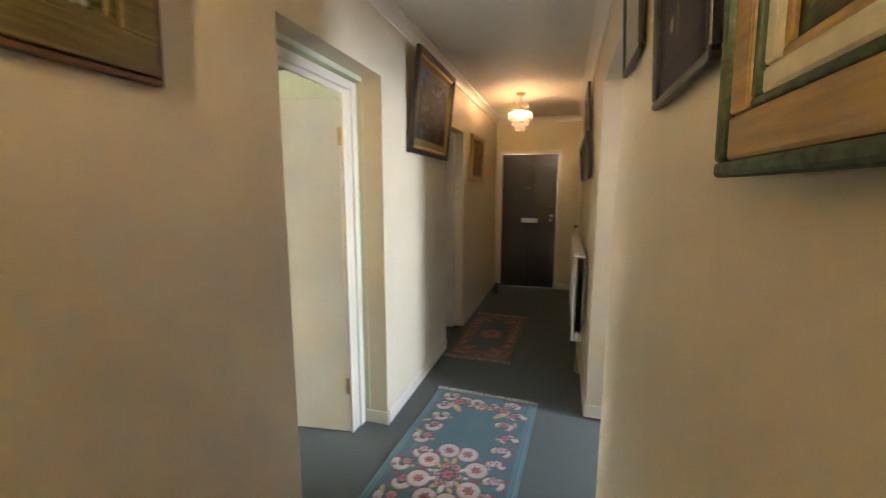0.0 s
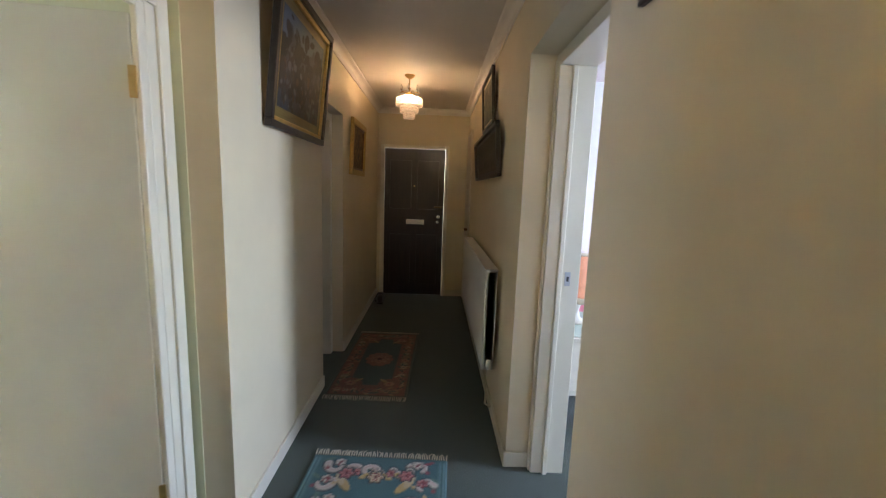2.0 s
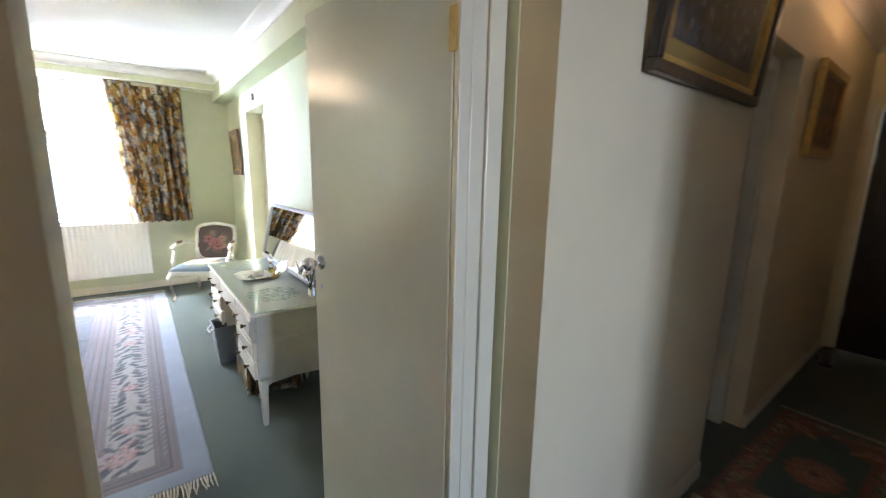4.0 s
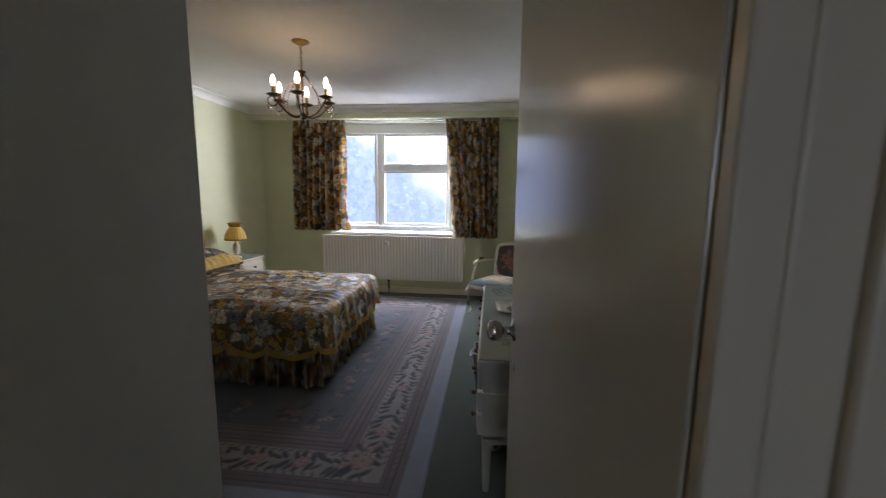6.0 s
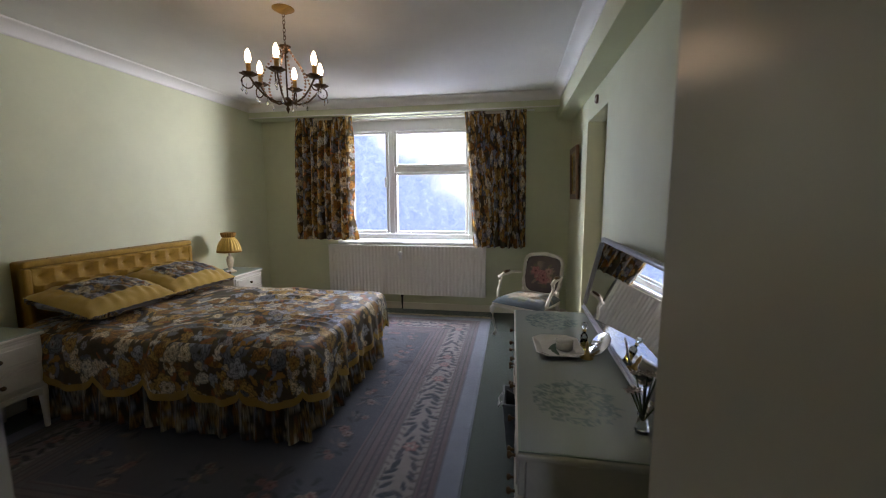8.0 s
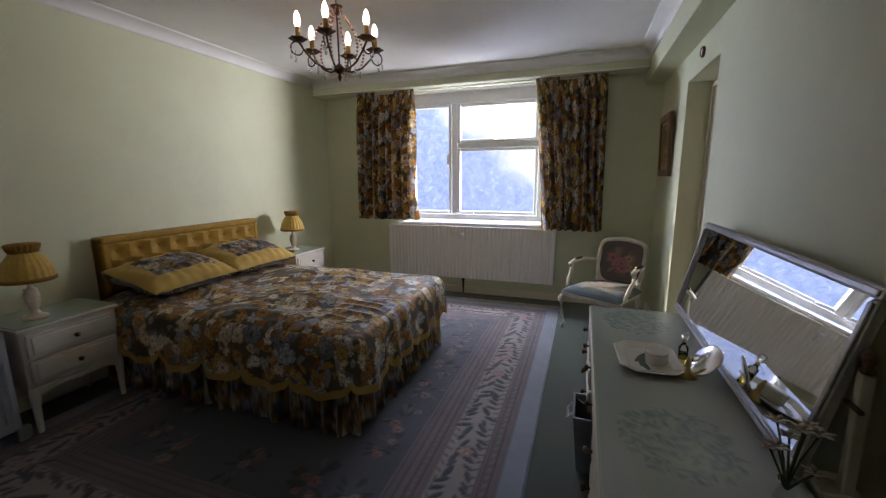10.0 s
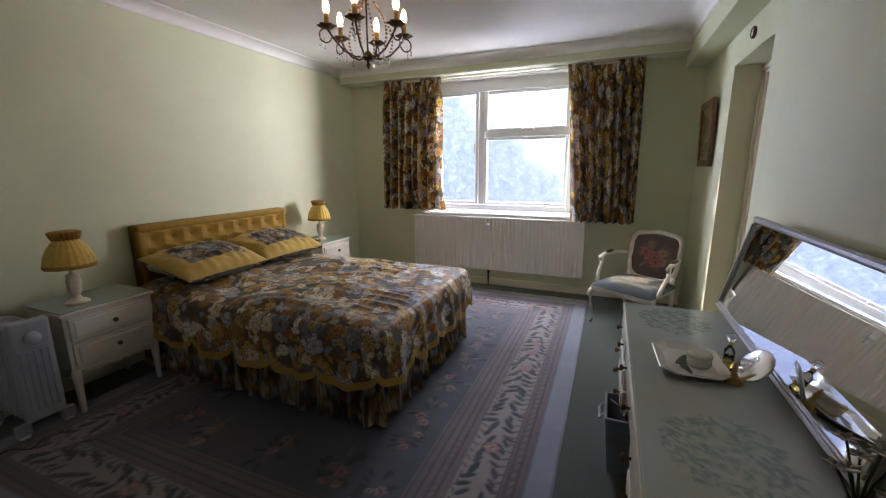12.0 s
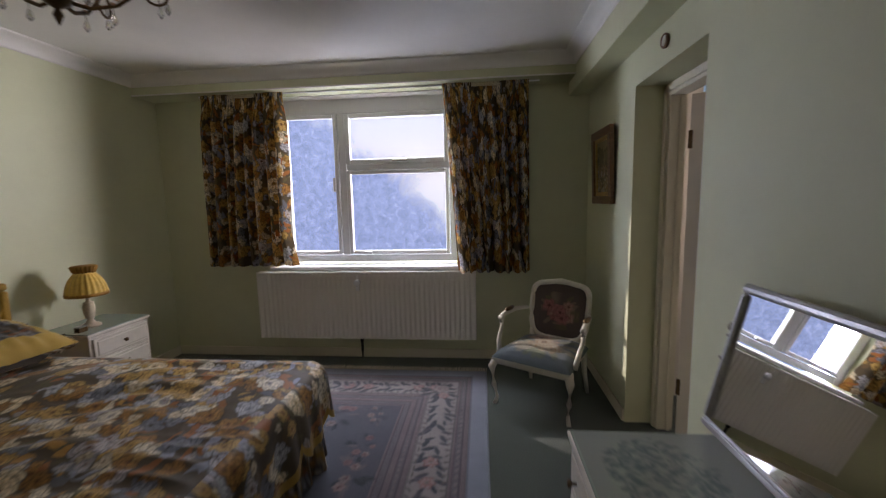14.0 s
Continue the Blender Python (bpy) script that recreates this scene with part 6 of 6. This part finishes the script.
for x0, x1 in ((DX0 + 0.02, DX0 + 0.47), (DX1 - 0.47, DX1 - 0.02)):
    part("pedestal", boxed(x0, DY0 + 0.028, 0.285, x1, DY1 - 0.02, 0.52, bevel=0.004), M_IVORY, dt)
    for z, hgt in ((0.295, 0.105), (0.41, 0.105), (0.527, 0.125)):
        dr = part("drawer", boxed(x0 + 0.015, DY0 + 0.008, z, x1 - 0.015, DY0 + 0.030, z + hgt, bevel=0.005), M_IVORY, dt)
        part("panel_bead", boxed(x0 + 0.035, DY0 + 0.002, z + 0.016, x1 - 0.035, DY0 + 0.010, z + hgt - 0.016, bevel=0.005), M_IVORY, dr)
        for kx in ((x0 + x1) / 2 - 0.11, (x0 + x1) / 2 + 0.11):
            kn = part("knob", lathed([(0.005, 0), (0.005, 0.012), (0.013, 0.02), (0.011, 0.028), (0, 0.03)], seg=12), M_BRONZE, dr, "dark metal knob", True)
            kn.matrix_local = pose(kx, DY0 + 0.003, z + hgt / 2, 90)
dr = part("drawer", boxed(DX0 + 0.49, DY0 + 0.008, 0.545, DX1 - 0.49, DY0 + 0.030, 0.65, bevel=0.005), M_IVORY, dt)
for kx in (-0.15, 0.15):
    part("knob", lathed([(0.005, 0), (0.005, 0.012), (0.013, 0.02), (0.011, 0.028), (0, 0.03)], seg=12), M_BRONZE, dr, "dark metal knob", True).matrix_local = pose((DX0 + DX1) / 2 + kx, DY0 + 0.008, 0.597, 90)
for x in (DX0 + 0.045, DX1 - 0.045, DX0 + 0.45, DX1 - 0.45):
    for y in (DY0 + 0.055, DY1 - 0.045):
        part("leg", lathed([(0.014, 0.0), (0.017, 0.03), (0.022, 0.2), (0.028, 0.27), (0.026, 0.285)], (x, y, 0), 14), M_IVORY, dt, "", True)
for x, w in ((DX1 - 0.026, 0.006),):             # shaped end apron
    bm = bmesh.new()
    pts = [(DY0 + 0.04, 0.24), (DY0 + 0.10, 0.262), (DY0 + 0.235, 0.272), (DY0 + 0.37, 0.262), (DY1 - 0.03, 0.24)]
    for (a, za), (b, zb) in zip(pts, pts[1:]):
        vs = [bm.verts.new(p) for p in ((x, a, za), (x, b, zb), (x, b, 0.30), (x, a, 0.30), (x + w, a, za), (x + w, b, zb), (x + w, b, 0.30), (x + w, a, 0.30))]
        for f in ((3, 2, 1, 0), (4, 5, 6, 7), (0, 1, 5, 4), (2, 3, 7, 6)):
            bm.faces.new([vs[i] for i in f])
    part("apron", bm, M_IVORY, dt)

# tilting mirror on the dressing table
mi = thing("dressing_mirror", "wide silver-framed tilting mirror on the dressing table", "mirror", pose(-3.045, 2.44, DZ))
MW, MH, LEAN_BACK = 0.645, 0.475, -13
swing = pose(0, 0, 0.018, LEAN_BACK, 0, 0)
M_FRAME = plain("silvered_frame", (0.40, 0.385, 0.37), 0.3, 0.55, 0.15, 60)
for x0, z0, x1, z1 in ((-MW, 0, MW, 0.03), (-MW, MH - 0.03, MW, MH), (-MW, 0.03, -MW + 0.03, MH - 0.03), (MW - 0.03, 0.03, MW, MH - 0.03)):
    part("frame", boxed(x0, -0.012, z0, x1, 0.012, z1, bevel=0.006), M_FRAME, mi).matrix_local = swing
    q = 0.007
    part("frame_bead", boxed(x0 + q, -0.019, z0 + q, x1 - q, -0.012, z1 - q, bevel=0.003), M_FRAME, mi).matrix_local = swing
part("glass", boxed(-MW + 0.028, -0.006, 0.028, MW - 0.028, -0.002, MH - 0.028), M_MIRROR, mi, "clear mirror glass").matrix_local = swing
part("back_board", boxed(-MW + 0.01, 0.0, 0.01, MW - 0.01, 0.008, MH - 0.01), M_BROWN, mi).matrix_local = swing
for s in (-1, 1):
    part("post", boxed(s * (MW + 0.018) - 0.012, 0.068, 0.0, s * (MW + 0.018) + 0.012, 0.092, 0.30, bevel=0.004), M_IVORY, mi)
    part("finial", lathed([(0.010, 0.30), (0.018, 0.308), (0.008, 0.318), (0.015, 0.334), (0.010, 0.348), (0.0, 0.358)], (s * (MW + 0.018), 0.08, 0), 14), M_BRONZE, mi, "dark turned finial", True)
    part("pivot_screw", tubed([(s * (MW + 0.05), 0.065, 0.225), (s * (MW + 0.0), 0.065, 0.225)], 0.006, 8), M_BRONZE, mi, "", True)
    part("foot", boxed(s * (MW - 0.03) - 0.02, 0.03, 0.0, s * (MW + 0.018) + 0.02, 0.11, 0.018, bevel=0.005), M_IVORY, mi)

# small things on the dressing table
GZ = DZ - 0.001
tray = thing("china_tray", "octagonal white china tray on the dressing table", "tray", pose(-3.0, 2.205, GZ, 0, 0, 3))


def octagon(w, d, cut, z):
    return [(x, y, z) for x, y in ((-w, -d + cut), (-w + cut, -d), (w - cut, -d), (w, -d + cut), (w, d - cut), (w - cut, d), (-w + cut, d), (-w, d - cut))]


bm = bmesh.new()
rings = [[bm.verts.new(p) for p in octagon(w, d, cut, z)] for w, d, cut, z in ((0.10, 0.075, 0.03, 0.0), (0.142, 0.108, 0.045, 0.016), (0.146, 0.112, 0.046, 0.019), (0.142, 0.108, 0.045, 0.021), (0.102, 0.077, 0.03, 0.006))]
for a, b in zip(rings, rings[1:]):
    for k in range(8):
        bm.faces.new((a[k], a[(k + 1) % 8], b[(k + 1) % 8], b[k]))
bm.faces.new(rings[0]), bm.faces.new(rings[-1])
part("dish", bm, M_PORCELAIN, tray)
for a, x in ((0.5, 0.02), (0.9, 0.05), (0.2, -0.01)):
    bm = lathed([(0.0, 0.0), (0.012, 0.0006), (0.0, 0.0012)], (0, 0, 0), 12)
    for v in bm.verts:
        v.co.x *= 4.5
    part("painted_leaf", bm, M_GREEN_LEAF, tray, "dark painted leaf").matrix_local = pose(x, -0.02, 0.0065, 0, 0, math.degrees(a) - 40)
pot = thing("china_pot", "small round lidded china pot on the tray", "pot", pose(-2.985, 2.235, GZ + 0.007))
part("body", lathed([(0.036, 0), (0.040, 0.006), (0.040, 0.03), (0.038, 0.034)], seg=24), M_PORCELAIN, pot, "", True)
part("lid", lathed([(0.041, 0.035), (0.041, 0.042), (0.032, 0.048), (0.024, 0.046), (0.0, 0.05)], seg=24), M_PORCELAIN, pot, "", True)
bo = thing("scent_bottle", "clear scent bottle with yellow scent and round stopper", "bottle", pose(-3.0, 2.327, GZ))
part("glass", lathed([(0.016, 0.0), (0.017, 0.004), (0.017, 0.075), (0.008, 0.085), (0.007, 0.095)], seg=18), M_GLASS, bo, "", True)
part("scent", lathed([(0.0135, 0.005), (0.0135, 0.055)], seg=18), M_SCENT, bo, "yellow scent", True)
part("collar", lathed([(0.009, 0.095), (0.009, 0.103)], seg=16), M_BRASS, bo, "gilt collar", True)
part("stopper", lathed([(0.004, 0.103), (0.012, 0.11), (0.016, 0.122), (0.012, 0.134), (0.0, 0.139)], seg=16), M_GLASS, bo, "round glass stopper", True)
st = thing("hand_mirror", "small round mirror leaning on a brass stand", "hand mirror", pose(-2.905, 2.335, GZ))
part("stand", lathed([(0.030, 0.0), (0.030, 0.004), (0.012, 0.022), (0.007, 0.04), (0.010, 0.05), (0.004, 0.075), (0.0, 0.082)], (0.0, -0.01, 0), 18), M_BRASS, st, "brass bell-shaped stand", True)
o = part("mirror_disc", lathed([(0.0, -0.003), (0.060, -0.003), (0.060, 0.003), (0.0, 0.003)], seg=28), M_MIRROR, st, "round mirror glass", True)
o.matrix_local = pose(-0.01, 0.045, 0.064, 0, 52, -76)
o = part("mirror_rim", lathed([(0.058, -0.005), (0.064, -0.003), (0.064, 0.003), (0.058, 0.005)], seg=28), M_CHROME, st, "", True)
o.matrix_local = pose(-0.01, 0.045, 0.064, 0, 52, -76)
fl = thing("flower_spray", "cream silk flowers in a small glass vase", "flowers", pose(-2.325, 2.39, GZ))
part("vase", lathed([(0.02, 0), (0.022, 0.004), (0.014, 0.05), (0.018, 0.06)], seg=16), M_GLASS, fl, "", True)
rng = random.Random(2)
for k in range(8):
    a, h = k * 0.8 + rng.uniform(0, 0.5), rng.uniform(0.10, 0.21)
    tip = (0.055 * math.cos(a), 0.035 * math.sin(a), h)
    part("stem", tubed([(0, 0, 0.04), (tip[0] * 0.4, tip[1] * 0.4, h * 0.6), tip], 0.0026, 5), M_GREEN_LEAF, fl)
    bm = bmesh.new()
    for q in range(6):           # pointed petals round a small cup
        b = q * math.pi / 3 + a
        u, w = Vector((math.cos(b), math.sin(b), 0.35)).normalized(), Vector((-math.sin(b), math.cos(b), 0))
        base = Vector(tip)
        ring = [base, base + u * 0.013 + w * 0.007, base + u * 0.029 + Vector((0, 0, -0.003)), base + u * 0.013 - w * 0.007, base + u * 0.013 + Vector((0, 0, -0.005))]
        vs = [bm.verts.new(p) for p in ring]
        for f in ((0, 1, 4), (1, 2, 4), (2, 3, 4), (3, 0, 4), (0, 3, 2, 1)):
            bm.faces.new([vs[g] for g in f])
    part("blossom", bm, M_PETAL, fl, "cream blossom", True)

# beneath and before the dressing table
bn = thing("waste_bin", "grey square waste bin with papers beside the dressing table", "bin", pose(-3.26, 2.035, 0))
bm = bmesh.new()
rings = [[bm.verts.new((x * w, y * d, z)) for x, y in ((-1, -1), (1, -1), (1, 1), (-1, 1))] for w, d, z in ((0.085, 0.065, 0.0), (0.115, 0.09, 0.29), (0.119, 0.094, 0.29), (0.119, 0.094, 0.30), (0.109, 0.084, 0.30), (0.08, 0.06, 0.01))]
for a, b in zip(rings, rings[1:]):
    for k in range(4):
        bm.faces.new((a[k], a[(k + 1) % 4], b[(k + 1) % 4], b[k]))
bm.faces.new(rings[0]), bm.faces.new(rings[-1])
part("body", bm, plain("grey_bin_plastic", (0.16, 0.17, 0.18), 0.5), bn)
part("handle", tubed([(-0.05, -0.096, 0.28), (-0.05, -0.115, 0.25), (0.05, -0.115, 0.25), (0.05, -0.096, 0.28)], 0.006, 6), M_STEEL, bn, "", True)
for k, (x, y, a) in enumerate(((-0.03, 0.0, 15), (0.035, 0.02, -20), (0.0, -0.03, 50))):
    part("paper", boxed(-0.05, -0.004, 0, 0.05, 0.004, 0.11, bevel=0.001), M_GREY if k else M_PORCELAIN, bn).matrix_local = pose(x, y, 0.21, 8, 6, a)
sl = thing("dressing_stool", "dressing stool with gathered floral skirt under the table", "stool", pose(-2.70, 2.20, 0))
part("seat", boxed(-0.24, -0.15, 0.34, 0.24, 0.17, 0.44, bevel=0.03, seg=3), M_VELVET, sl)
t = np.linspace(0, 2 * np.pi, 520)
k = np.linspace(0, 1, 10)[:, None]
ex, ey = np.sign(np.cos(t)) * np.abs(np.cos(t)) ** 0.35 * 0.245, 0.01 + np.sign(np.sin(t)) * np.abs(np.sin(t)) ** 0.35 * 0.165
g = 1 + (0.05 * np.sin(t * 40) + 0.02 * np.sin(t * 17)) * (0.3 + 0.7 * k) + 0.05 * k
P = np.stack([ex * g, ey * g, np.broadcast_to(0.40 - 0.34 * k, g.shape)], -1)
tagged(sheet("skirt", P, CHINTZ.sample(np.broadcast_to(t * 0.4, g.shape), np.broadcast_to(0.34 * k, g.shape)), M_DYE, sl), "gathered floral skirt")
for x in (-0.18, 0.18):
    for y in (-0.1, 0.12):
        part("leg", lathed([(0.014, 0), (0.02, 0.34)], (x, y, 0), 10), M_IVORY, sl, "", True)
